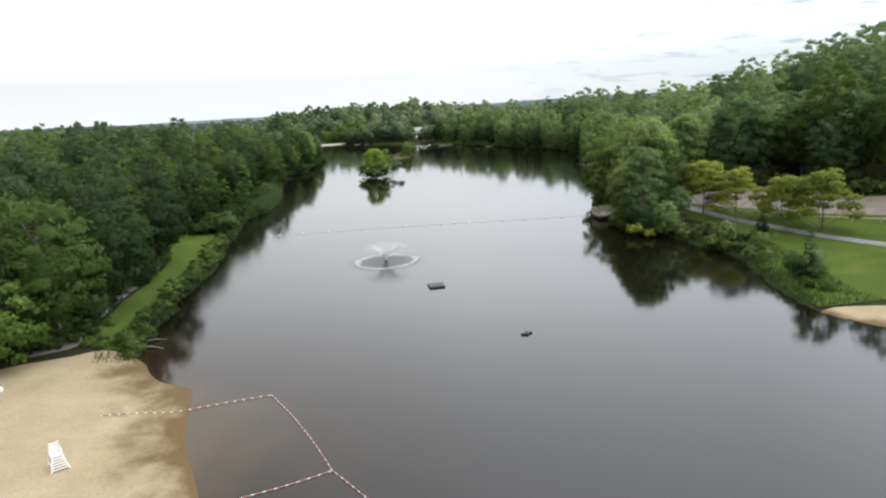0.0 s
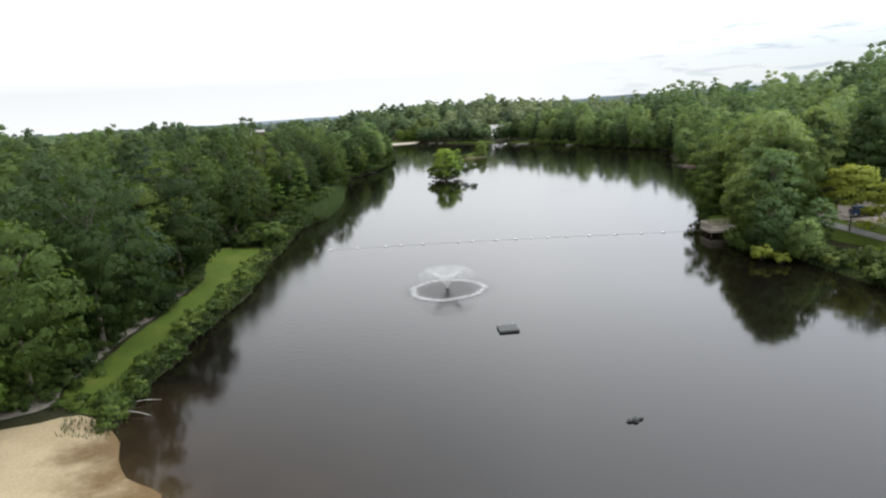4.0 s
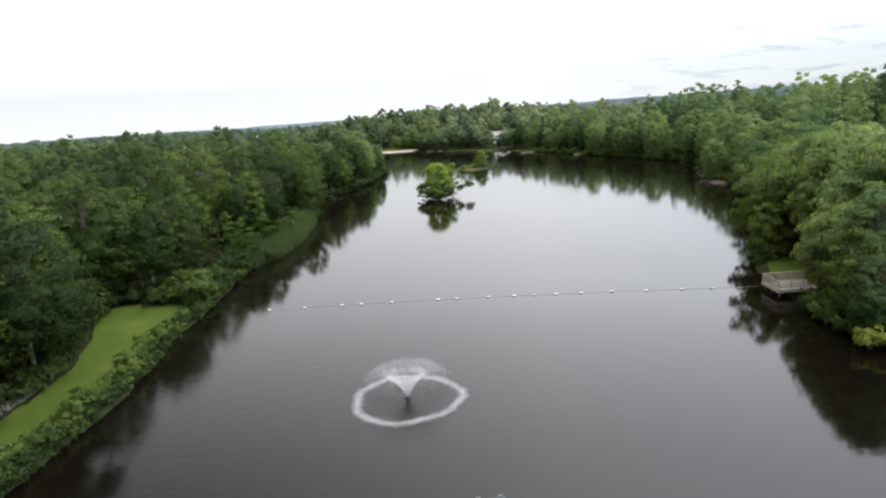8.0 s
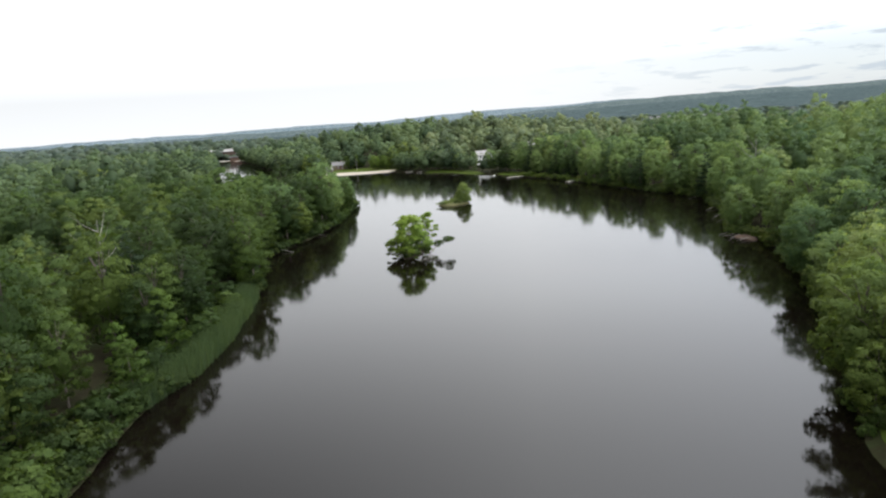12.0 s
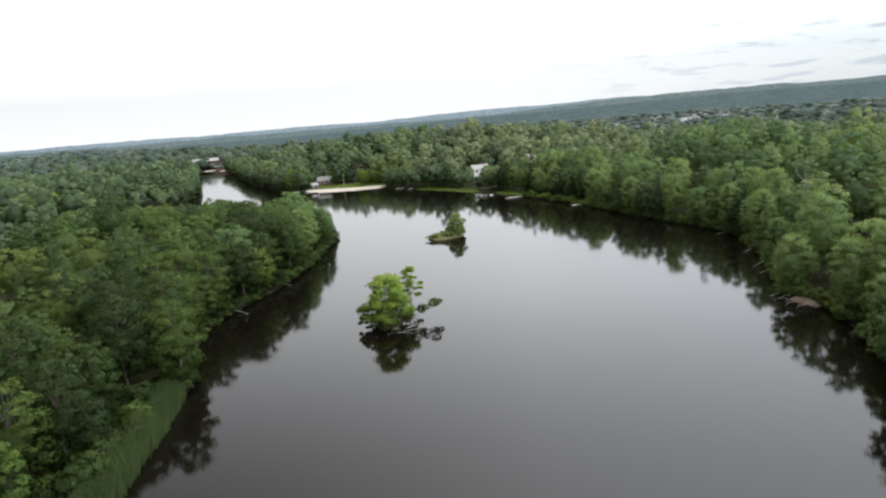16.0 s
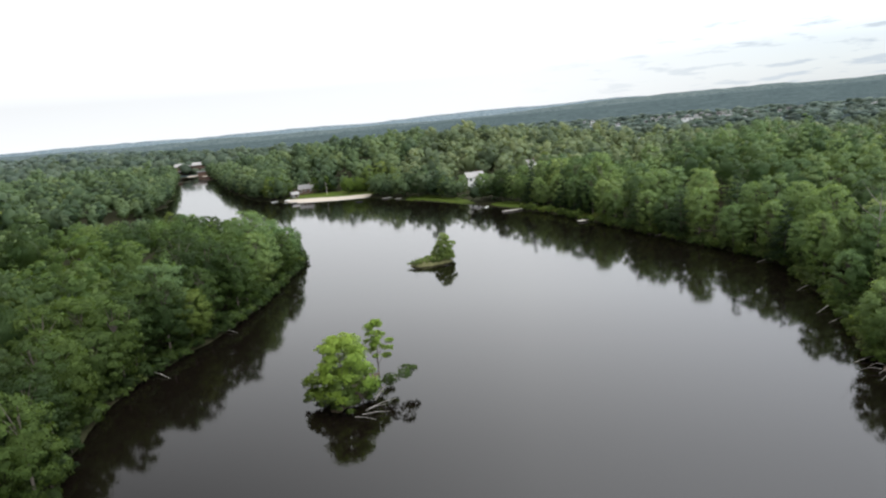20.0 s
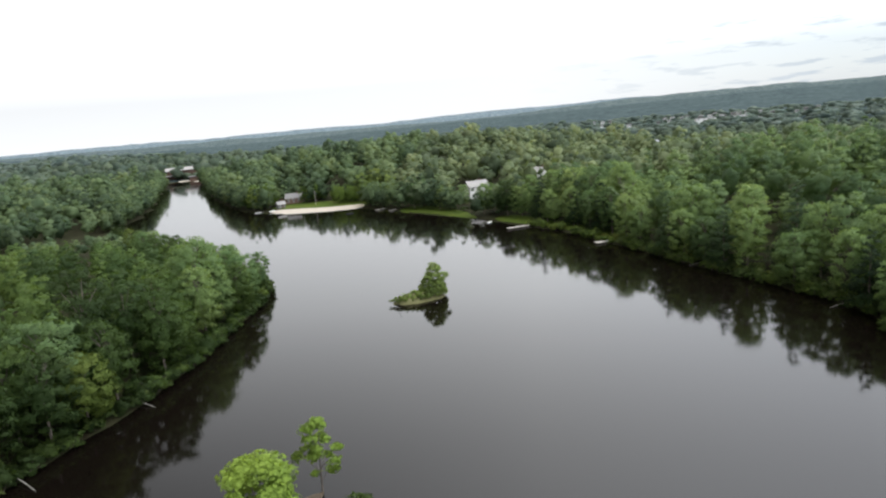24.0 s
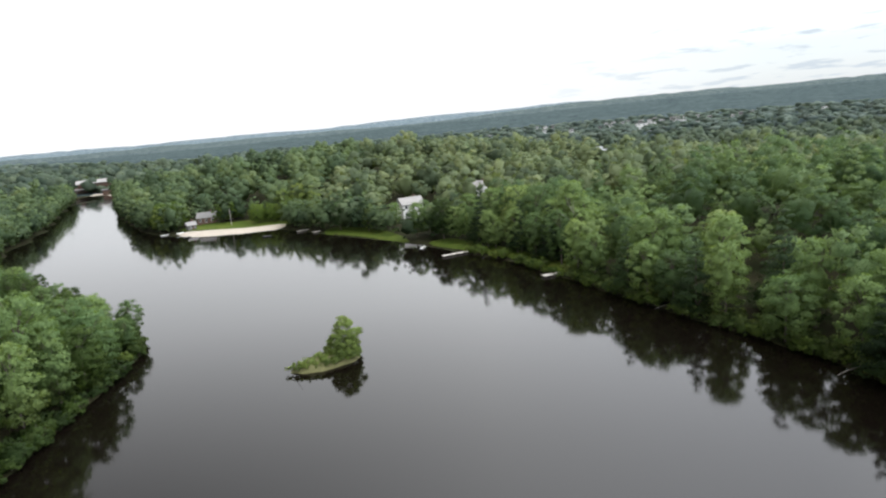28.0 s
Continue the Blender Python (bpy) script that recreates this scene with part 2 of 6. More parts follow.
def mat_bark():
    k = Nodes("bark")
    c = k.ramp(k.noise(2.5, 5, vec=k.pos((3, 3, 0.6))), [(0.3, lin(0.045, 0.035, 0.028)), (0.7, lin(0.16, 0.135, 0.11))])
    k.bump(k.noise(9, 4, vec=k.pos((2, 2, 0.4))), 0.6, 0.04)
    return k.set(c, 0.9)


def mat_deadwood():
    k = Nodes("dead_wood")
    c = k.ramp(k.noise(3, 4), [(0.3, lin(0.13, 0.12, 0.105)), (0.7, lin(0.27, 0.25, 0.225))])
    return k.set(c, 0.85)


def mat_ground():
    k = Nodes("woodland_ground")
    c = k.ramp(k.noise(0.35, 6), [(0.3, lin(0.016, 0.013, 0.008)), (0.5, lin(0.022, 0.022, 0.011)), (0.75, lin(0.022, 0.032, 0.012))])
    k.bump(k.noise(1.2, 6), 0.8, 0.25)
    return k.set(c, 0.95, 0, 0.04)


def mat_lawn():
    k = Nodes("mown_grass")
    c = k.ramp(k.noise(0.22, 5), [(0.25, lin(0.036, 0.060, 0.010)), (0.55, lin(0.056, 0.078, 0.013)), (0.8, lin(0.090, 0.092, 0.024))])
    f = k.ramp(k.noise(6, 5, 0.7), [(0.3, lin(0.68, 0.72, 0.66)), (0.7, lin(1.2, 1.2, 1.15))])
    k.bump(k.noise(14, 4, 0.7), 0.7, 0.08)
    return k.set(k.mix(1.0, c, f, "MULTIPLY"), 0.9, 0, 0.06)


def mat_sand():
    k = Nodes("beach_sand")
    z = k.n.new("ShaderNodeSeparateXYZ")
    k.l.new(k.pos(), z.inputs[0])
    dry = k.ramp(k.noise(0.22, 7, 0.6), [(0.32, lin(0.225, 0.178, 0.106)), (0.7, lin(0.290, 0.238, 0.152))])
    wob = k.noise(0.28, 5, 0.6)
    h = k.n.new("ShaderNodeMath")
    h.operation = "ADD"
    k.l.new(z.outputs[2], h.inputs[0])
    k.l.new(k.maprange(wob, 0.3, 0.7, -0.13, 0.13), h.inputs[1])
    wet = k.maprange(h.outputs[0], 0.06, 0.30)
    c = k.mix(wet, lin(0.095, 0.062, 0.028), dry)
    f = k.ramp(k.noise(5, 6, 0.7), [(0.35, lin(0.82, 0.80, 0.78)), (0.65, lin(1.06, 1.06, 1.06))])
    k.bump(k.noise(3.0, 6, 0.65), 0.55, 0.10)
    return k.set(k.mix(1.0, c, f, "MULTIPLY"), 0.9, 0, 0.2)


def mat_asphalt():
    k = Nodes("worn_asphalt")
    c = k.ramp(k.noise(0.6, 6), [(0.3, lin(0.105, 0.104, 0.105)), (0.7, lin(0.165, 0.163, 0.162))])
    k.bump(k.noise(30, 3), 0.4, 0.02)
    return k.set(c, 0.9)


def mat_gravel():
    k = Nodes("packed_gravel")
    c = k.ramp(k.noise(0.5, 6, 0.65), [(0.3, lin(0.105, 0.09, 0.074)), (0.7, lin(0.175, 0.152, 0.128))])
    k.bump(k.noise(12, 4, 0.7), 0.5, 0.05)
    return k.set(c, 0.95)


def mat_water():
    k = Nodes("lake_water")
    p = k.pos()
    z = k.n.new("ShaderNodeVectorMath")
    z.operation = "DISTANCE"
    z.inputs[1].default_value = (-33.0, 35.0, 0.0)
    k.l.new(p, z.inputs[0])
    wob = k.n.new("ShaderNodeMath")
    wob.operation = "ADD"
    k.l.new(z.outputs["Value"], wob.inputs[0])
    k.l.new(k.maprange(k.noise(0.12, 3), 0.3, 0.7, -3, 3), wob.inputs[1])
    shallow = k.ramp(k.maprange(wob.outputs[0], 12.0, 34.0), [(0.0, lin(0.050, 0.035, 0.018)), (0.38, lin(0.015, 0.010, 0.006)), (1.0, lin(0.0030, 0.0021, 0.0016))])
    k.set(shallow, 0.045, 0, 0.5)
    k.bsdf.inputs["IOR"].default_value = 1.333
    a = k.noise(0.9, 3, 0.5, k.pos((1.0, 1.6, 1)))
    b = k.noise(4.5, 3, 0.5, k.pos((1.0, 1.4, 1)))
    s = k.n.new("ShaderNodeMath")
    s.operation = "MULTIPLY_ADD"
    s.inputs[1].default_value = 0.22
    k.l.new(b, s.inputs[0]), k.l.new(a, s.inputs[2])
    stir = k.n.new("ShaderNodeVectorMath")
    stir.operation = "DISTANCE"
    stir.inputs[1].default_value = (-22.0, 92.0, 0.0)
    k.l.new(k.pos(), stir.inputs[0])
    near = k.maprange(stir.outputs["Value"], 14.0, 50.0, 0.62, 0.0)
    calm = k.maprange(k.noise(0.03, 2), 0.35, 0.7, 0.10, 0.26)
    total = k.n.new("ShaderNodeMath")
    total.operation = "MAXIMUM"
    k.l.new(near, total.inputs[0]), k.l.new(calm, total.inputs[1])
    gust = total.outputs[0]
    jet = k.n.new("ShaderNodeVectorMath")
    jet.operation = "DISTANCE"
    jet.inputs[1].default_value = (-10.4, 96.2, 0.0)
    k.l.new(k.pos(), jet.inputs[0])
    rough = k.n.new("ShaderNodeMath")
    rough.operation = "MAXIMUM"
    k.l.new(k.maprange(stir.outputs["Value"], 14.0, 50.0, 0.09, 0.06), rough.inputs[0])
    k.l.new(k.maprange(jet.outputs["Value"], 3.0, 7.5, 0.40, 0.06), rough.inputs[1])
    k.l.new(rough.outputs[0], k.bsdf.inputs["Roughness"])
    bp = k.bump(s.outputs[0], 1.0, 0.022)
    k.l.new(gust, bp.inputs["Strength"])
    return k.mat


def plain(name, colour, rough=0.6, metal=0.0, wear=0.25, scale=3.0):
    k = Nodes(name)
    f = k.ramp(k.noise(scale, 5, 0.65), [(0.3, lin(1 - wear, 1 - wear, 1 - wear)), (0.7, lin(1, 1, 1))])
    k.bump(k.noise(scale * 5, 3), 0.15, 0.01)
    return k.set(k.mix(1.0, lin(*colour), f, "MULTIPLY"), rough, metal)


def mat_planks():
    k = Nodes("weathered_planks")
    r = k.n.new("ShaderNodeObjectInfo")
    c = k.ramp(k.noise(1.5, 5, vec=k.pos((1, 8, 1))), [(0.3, lin(0.25, 0.225, 0.195)), (0.7, lin(0.40, 0.365, 0.32))])
    t = k.ramp(r.outputs["Random"], [(0, lin(0.8, 0.8, 0.8)), (1, lin(1.12, 1.1, 1.06))])
    k.bump(k.noise(10, 3, vec=k.pos((1, 6, 1))), 0.3, 0.02)
    return k.set(k.mix(1.0, c, t, "MULTIPLY"), 0.85)


BARK, DEAD, GROUND, LAWN, SAND = mat_bark(), mat_deadwood(), mat_ground(), mat_lawn(), mat_sand()
ASPHALT, GRAVEL, WATER, PLANKS = mat_asphalt(), mat_gravel(), mat_water(), mat_planks()
WHITE = plain("white_paint", (0.62, 0.62, 0.60), 0.5, 0, 0.12)


def mat_foam():
    k = Nodes("white_water")
    k.set(lin(0.78, 0.78, 0.78), 0.8, 0, 0.3)
    tr = k.n.new("ShaderNodeBsdfTranslucent")
    tr.inputs[0].default_value = lin(0.90, 0.90, 0.90)
    sh = k.n.new("ShaderNodeMixShader")
    sh.inputs[0].default_value = 0.5
    k.l.new(k.bsdf.outputs[0], sh.inputs[1]), k.l.new(tr.outputs[0], sh.inputs[2]), k.l.new(sh.outputs[0], k.out.inputs[0])
    return k.mat


FOAM = mat_foam()
ROOF_GREY = plain("grey_shingles", (0.16, 0.155, 0.15), 0.9, 0, 0.3, 1.2)
ROOF_PALE = plain("pale_roof", (0.23, 0.22, 0.21), 0.7, 0, 0.2, 0.4)
BROWN = plain("brown_timber", (0.115, 0.070, 0.050), 0.8, 0, 0.35, 1.0)
DARK = plain("dark_plastic", (0.030, 0.034, 0.032), 0.6, 0, 0.3)
RAFT_TOP = plain("raft_decking", (0.060, 0.064, 0.064), 0.8, 0, 0.3, 2.0)
RED = plain("faded_red_plastic", (0.45, 0.10, 0.07), 0.5, 0, 0.2)
ROPE = plain("pale_rope", (0.34, 0.31, 0.27), 0.9)
STEEL = plain("galvanised_steel", (0.36, 0.36, 0.36), 0.45, 0.8)
CAR_BLUE = plain("car_paint_blue", (0.020, 0.040, 0.110), 0.22, 0.2, 0.08)
CAR_WHITE = plain("car_paint_white", (0.70, 0.71, 0.72), 0.25, 0.0, 0.06)
GLASS_DARK = plain("tinted_glass", (0.020, 0.024, 0.028), 0.08, 0, 0.05)
TYRE = plain("tyre_rubber", (0.022, 0.022, 0.022), 0.85)
SAND_PALE = plain("pale_dry_sand", (0.34, 0.30, 0.25), 0.95, 0, 0.25, 0.3)
EARTH = plain("bare_bank_earth", (0.075, 0.055, 0.034), 0.95, 0, 0.45, 1.2)
BANK_BROWN = plain("bare_red_bank", (0.115, 0.078, 0.058), 0.95, 0, 0.45, 1.2)
MOSS = plain("mossy_turf", (0.125, 0.122, 0.050), 0.95, 0, 0.45, 1.4)
# Far canopies: distance haze is put into these pale, bluish leaf colours
HILL_NEAR = foliage("distant_haze_canopy", lin(0.0576, 0.0816, 0.0650), lin(0.0768, 0.1032, 0.0780), lin(0.0960, 0.1176, 0.0806), False, 0.0)
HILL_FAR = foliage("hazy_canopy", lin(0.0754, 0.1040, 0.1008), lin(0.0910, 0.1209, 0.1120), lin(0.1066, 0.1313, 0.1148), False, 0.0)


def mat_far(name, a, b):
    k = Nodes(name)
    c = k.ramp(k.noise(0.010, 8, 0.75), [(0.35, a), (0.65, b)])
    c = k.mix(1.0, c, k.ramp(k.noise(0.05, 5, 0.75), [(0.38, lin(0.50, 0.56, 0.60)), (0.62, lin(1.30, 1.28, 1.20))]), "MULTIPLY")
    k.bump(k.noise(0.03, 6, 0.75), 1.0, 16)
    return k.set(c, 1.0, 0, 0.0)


# Wooded hills tinted pale blue: the air's haze is painted into the colour
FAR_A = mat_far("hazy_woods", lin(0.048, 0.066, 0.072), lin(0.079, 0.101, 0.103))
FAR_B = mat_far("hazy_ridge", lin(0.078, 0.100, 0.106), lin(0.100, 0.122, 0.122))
FAR_C = mat_far("hazy_far_ridge", lin(0.135, 0.168, 0.192), lin(0.150, 0.182, 0.205))


# ---------------------------------------------------------------- mesh helpers
def mesh_ob(name, verts, faces, mat, parent=None, smooth=False, normals=None, tint=None):
    """One mesh object from arrays; faces all of one size."""
    verts, faces = np.asarray(verts, np.float32), np.asarray(faces, np.int32)
    me = bpy.data.meshes.new(name)
    me.vertices.add(len(verts))
    me.vertices.foreach_set("co", verts.ravel())
    k = faces.shape[1]
    me.loops.add(faces.size)
    me.loops.foreach_set("vertex_index", faces.ravel())
    me.polygons.add(len(faces))
    me.polygons.foreach_set("loop_start", np.arange(0, faces.size, k, dtype=np.int32))
    me.polygons.foreach_set("loop_total", np.full(len(faces), k, np.int32))
    if smooth:
        me.polygons.foreach_set("use_smooth", np.ones(len(faces), bool))
    me.update(calc_edges=True)
    if normals is not None:
        at = me.attributes.new("custom_normal", "FLOAT_VECTOR", "POINT")
        at.data.foreach_set("vector", np.asarray(normals, np.float32).ravel())
        me.update()
    if tint is not None:
        at = me.attributes.new("tint", "FLOAT", "POINT")
        at.data.foreach_set("value", np.asarray(tint, np.float32))
    me.materials.append(mat)
    ob = new(name, me)
    ob.parent = parent
    return ob


def part(name, bm, material, parent, label=""):
    me = bpy.data.meshes.new(name)
    bmesh.ops.recalc_face_normals(bm, faces=bm.faces)
    bm.to_mesh(me)
    bm.free()
    me.materials.append(material)
    ob = new(name, me)
    ob.parent = parent
    return tagged(ob, label) if label else ob


def thing(name, m, label, category, group="", kind=""):
    ob = new(name)
    ob.empty_display_size = 0.3
    ob.matrix_basis = m
    return tagged(ob, label, category, group, kind)


def box(bm, x, y, z, sx, sy, sz, rz=0.0, bevel=0.0, rx=0.0, ry=0.0):
    """A box whose centre is x, y, z."""
    r = bmesh.ops.create_cube(bm, size=1, matrix=pose(x, y, z, rx, ry, rz) @ Matrix.Diagonal((sx, sy, sz, 1)))
    if bevel:
        edges = list({e for v in r["verts"] for e in v.link_edges})
        bmesh.ops.bevel(bm, geom=edges, offset=bevel, segments=1, affect="EDGES")
    return bm


def tube(bm, pts, radii, sides=7):
    """A tapered round bar along pts."""
    rings = []
    pts = [Vector(p) for p in pts]
    for i, (p, r) in enumerate(zip(pts, radii)):
        d = (pts[min(i + 1, len(pts) - 1)] - pts[max(i - 1, 0)]).normalized()
        a = d.orthogonal().normalized()
        b = d.cross(a)
        rings.append([bm.verts.new(p + r * (math.cos(6.2832 * k / sides) * a + math.sin(6.2832 * k / sides) * b)) for k in range(sides)])
    for lo, hi in zip(rings, rings[1:]):
        # match the nearest start vertex, so that the bar does not twist
        s = min(range(sides), key=lambda k: (hi[k].co - pts[rings.index(hi)] - lo[0].co + pts[rings.index(lo)]).length)
        for k in range(sides):
            bm.faces.new((lo[k], lo[(k + 1) % sides], hi[(k + 1 + s) % sides], hi[(k + s) % sides]))
    bm.faces.new(rings[0][::-1]), bm.faces.new(rings[-1])
    return bm


# ---------------------------------------------------------------- the lake's plan
LAKE_RAW = [
    (-8, -14), (-13, 14), (-18.1, 31.6), (-21.8, 37.8), (-24.2, 44.4), (-25.6, 49.0), (-29, 51.5), (-33, 56.8), (-35, 64),
    (-38, 82), (-39.3, 97.6), (-43.4, 113.6), (-44.6, 122.5), (-46.5, 134), (-48.6, 148), (-47.5, 165), (-50.2, 184.8), (-55, 204),
    (-64, 226), (-66.5, 245), (-64.9, 257), (-61.6, 273), (-61.3, 290), (-62, 307), (-64, 330), (-66.6, 341), (-75, 353), (-100, 372),
    (-150, 420), (-192, 472), (-219, 542), (-268, 640), (-297, 701), (-340, 772), (-316, 768), (-299, 757), (-240, 658), (-212, 605),
    (-180, 555), (-152, 516), (-141, 506), (-127, 496), (-116, 490), (-97, 488), (-79, 491), (-64, 480), (-50, 466), (-21, 440), (-9, 427), (4, 411),
    (17, 395), (28.4, 374), (39.3, 352), (49, 333), (58, 317), (64, 301), (63, 286), (60, 264), (54, 243), (58.4, 234), (57, 218),
    (53, 198), (51, 190), (43, 163), (36.5, 146), (33.5, 136), (33, 126), (34, 114), (38.9, 105), (41.5, 95.5), (43.6, 86), (42.5, 78),
    (41, 70), (41, 63), (43, 58), (48, 53), (60, 42), (74, 10), (66, -46), (20, -60)]


def smooth_loop(raw, step, wiggle):
    p = np.array(raw, float)
    out = []
    for i in range(len(p)):
        a, b, c, d = p[i - 1], p[i], p[(i + 1) % len(p)], p[(i + 2) % len(p)]
        k = max(2, int(np.hypot(*(c - b)) / step))
        for u in np.arange(k) / k:
            q = 0.5 * (2 * b + (c - a) * u + (2 * a - 5 * b + 4 * c - d) * u * u + (3 * b - a - 3 * c + d) * u ** 3)
            w = noise.noise_vector(Vector((q[0] * 0.16, q[1] * 0.16, 3.0))) * wiggle + noise.noise_vector(Vector((q[0] * 0.5, q[1] * 0.5, 7.0))) * wiggle * 0.5
            out.append((q[0] + w[0], q[1] + w[1]))
    return np.array(out)


LAKE = smooth_loop(LAKE_RAW, 3.0, 0.7)


def inside(poly, x, y):
    poly = np.asarray(poly, float)
    x, y = np.asarray(x, float), np.asarray(y, float)
    hit = np.zeros(x.shape, bool)
    for (ax, ay), (bx, by) in zip(poly, np.roll(poly, -1, 0)):
        cross = (ay > y) != (by > y)
        if ay != by:
            hit ^= cross & (x < (bx - ax) * (y - ay) / (by - ay) + ax)
    return hit


def edge_distance(poly, x, y):
    poly = np.asarray(poly, float)
    x, y = np.asarray(x, float), np.asarray(y, float)
    best = np.full(x.shape, 1e9)
    for (ax, ay), (bx, by) in zip(poly, np.roll(poly, -1, 0)):
        dx, dy = bx - ax, by - ay
        u = np.clip(((x - ax) * dx + (y - ay) * dy) / (dx * dx + dy * dy + 1e-9), 0, 1)
        best = np.minimum(best, np.hypot(x - ax - u * dx, y - ay - u * dy))
    return best


def shore(x, y):
    """Metres from the water's edge: inland positive, on the lake negative."""
    d = edge_distance(LAKE, x, y)
    return np.where(inside(LAKE, x, y), -d, d)


def bell(x, y, cx, cy, sx, sy):
    return np.exp(-((x - cx) / sx) ** 2 - ((y - cy) / sy) ** 2)


def land(x, y, sd=None):
    """The ground's height."""
    x, y = np.asarray(x, float), np.asarray(y, float)
    sd = shore(x, y) if sd is None else sd
    flat = np.clip(1.6 * bell(x, y, -35, 40, 19, 22) + bell(x, y, 50, 52, 14, 12) + bell(x, y, -98, 500, 30, 22) + bell(x, y, -318, 772, 30, 25), 0, 1)
    up = np.maximum(sd, 0)
    bank = 0.45 * (1 - np.exp(-up / 0.7)) + 0.055 * np.minimum(up, 45) + 0.01 * np.clip(up - 45, 0, 150)
    beach = 0.05 * np.minimum(up, 14) + 0.03 * np.clip(up - 14, 0, 60)
    z = bank * (1 - flat) + beach * flat
    z = z + 6.0 * bell(x, y, 92, 352, 52, 75) * np.clip((up - 6) / 30, 0, 1)
    z = z + 25.5 * bell(x, y, 175, 190, 88, 122) * np.clip((up - 8) / 60, 0, 1) + 2.5 * bell(x, y, -190, 150, 110, 160) * np.clip((up - 10) / 60, 0, 1)
    z = z + 12 * bell(x, y, -70, 640, 125, 105) * np.clip((up - 12) / 70, 0, 1)
    fall = np.clip((y + np.maximum(x, -90) + 0.9 * np.minimum(x + 90, 0) - 655) / 200, 0, 1)
    z = z - 30 * fall * fall * (3 - 2 * fall) * np.clip(up / 60, 0, 1)
    z = z + 44 * np.clip((y - 1500) / 1900, 0, 1) ** 1.3 * np.clip((x + 1500) / 2600, 0.15, 1)
    deep = -np.minimum(np.maximum(-sd, 0) * (0.05 * flat + 0.22 * (1 - flat)), 2.6)
    return np.where(sd > 0, z, deep)


def land_at(x, y):
    return float(land(np.array([x]), np.array([y]))[0])


def axis(lo, hi, step, far_lo, far_hi, grow):
    mid = list(np.arange(lo, hi + 0.1, step))
    a, s = [lo], step
    while a[-1] > far_lo:
        s *= grow
        a.append(a[-1] - s)
    b, s = [hi], step
    while b[-1] < far_hi:
        s *= grow
        b.append(b[-1] + s)
    return np.array(a[:0:-1] + mid + b[1:])


def build_ground():
    xs, ys = axis(-90, 90, 2.4, -4600, 4600, 1.1), axis(-40, 520, 2.6, -900, 4800, 1.1)
    gx, gy = np.meshgrid(xs, ys)
    z = land(gx.ravel(), gy.ravel())
    v = np.c_[gx.ravel(), gy.ravel(), z]
    w = len(xs)
    i = (np.arange(len(ys) - 1)[:, None] * w + np.arange(w - 1)).ravel()
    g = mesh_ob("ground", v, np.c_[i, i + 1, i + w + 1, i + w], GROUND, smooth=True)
    # the far floor gets the colour with haze painted in
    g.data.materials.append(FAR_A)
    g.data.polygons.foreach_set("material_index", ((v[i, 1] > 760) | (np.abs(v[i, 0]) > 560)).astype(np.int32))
    tagged(g, "brown and green woodland floor sloping to the lake", "ground", kind="structure")


build_ground()


def build_water():
    n = 2
    xs, ys = np.linspace(-430, 140, n), np.linspace(-90, 830, n)
    gx, gy = np.meshgrid(xs, ys)
    w = mesh_ob("water", np.c_[gx.ravel(), gy.ravel(), np.zeros(n * n)], [(0, 1, 3, 2)], WATER)
    tagged(w, "calm dark brown lake water reflecting the overcast sky", "water", kind="structure")


build_water()


def drape(name, poly, step, lift, mat, label, category, wiggle=0.5):
    """A thin sheet that follows the ground inside a plan outline."""
    from mathutils.geometry import delaunay_2d_cdt
    loop = smooth_loop(poly, step, wiggle)
    x0, y0 = loop.min(0)
    x1, y1 = loop.max(0)
    gx, gy = np.meshgrid(np.arange(x0, x1, step), np.arange(y0, y1, step))
    gx, gy = gx.ravel(), gy.ravel()
    keep = inside(loop, gx, gy) & (edge_distance(loop, gx, gy) > step * 0.5)
    pts = [Vector(p) for p in loop] + [Vector(p) for p in np.c_[gx[keep], gy[keep]]]
    n = len(loop)
    vs, _, fs, *_ = delaunay_2d_cdt(pts, [(i, (i + 1) % n) for i in range(n)], [], 1, 1e-5)
    vs = np.array([(p[0], p[1]) for p in vs])
    z = land(vs[:, 0], vs[:, 1]) + lift
    ob = mesh_ob(name, np.c_[vs, z], np.array([f for f in fs if len(f) == 3]), mat, smooth=True)
    return tagged(ob, label, category, kind="structure")


drape("beach", [(-12, 2), (-13, 14), (-17, 31), (-20.5, 37.8), (-23, 44.4), (-24.4, 49), (-28, 51), (-31.5, 55.5), (-34, 57.5), (-38, 59.6), (-42, 57), (-46, 54), (-52, 46), (-58, 30), (-50, 0), (-30, -10)],
      1.2, 0.06, SAND, "pale tan sand beach, damp and darker by the water", "beach")
drape("sand_patch", [(40.6, 61.5), (44, 61.8), (50, 60.5), (58, 60), (66, 50), (62, 42), (48, 52), (43, 57.6)], 1.0, 0.07, SAND, "small tan sand beach at the grassy bank", "beach")
drape("lawn_left_bank", [(-34.5, 60), (-36.2, 66), (-38.6, 80), (-40.3, 96), (-43.2, 108), (-45.2, 118), (-46.8, 123.5), (-50.5, 126), (-57.5, 123), (-55.2, 116.5), (-50.5, 107), (-47.6, 99), (-45.4, 86), (-43.6, 72), (-42, 63), (-39, 60.2)],
      1.2, 0.07, LAWN, "narrow strip of bright green mown grass beside the lake", "lawn")
drape("earth_path", [(-45.5, 57.5), (-41.5, 60.8), (-42.6, 64), (-44.2, 72), (-46.0, 86), (-48.2, 99), (-49.6, 98), (-47.4, 86), (-45.8, 72), (-46.2, 64)],
      1.2, 0.09, GRAVEL, "bare trodden earth path between lawn and wood", "path")
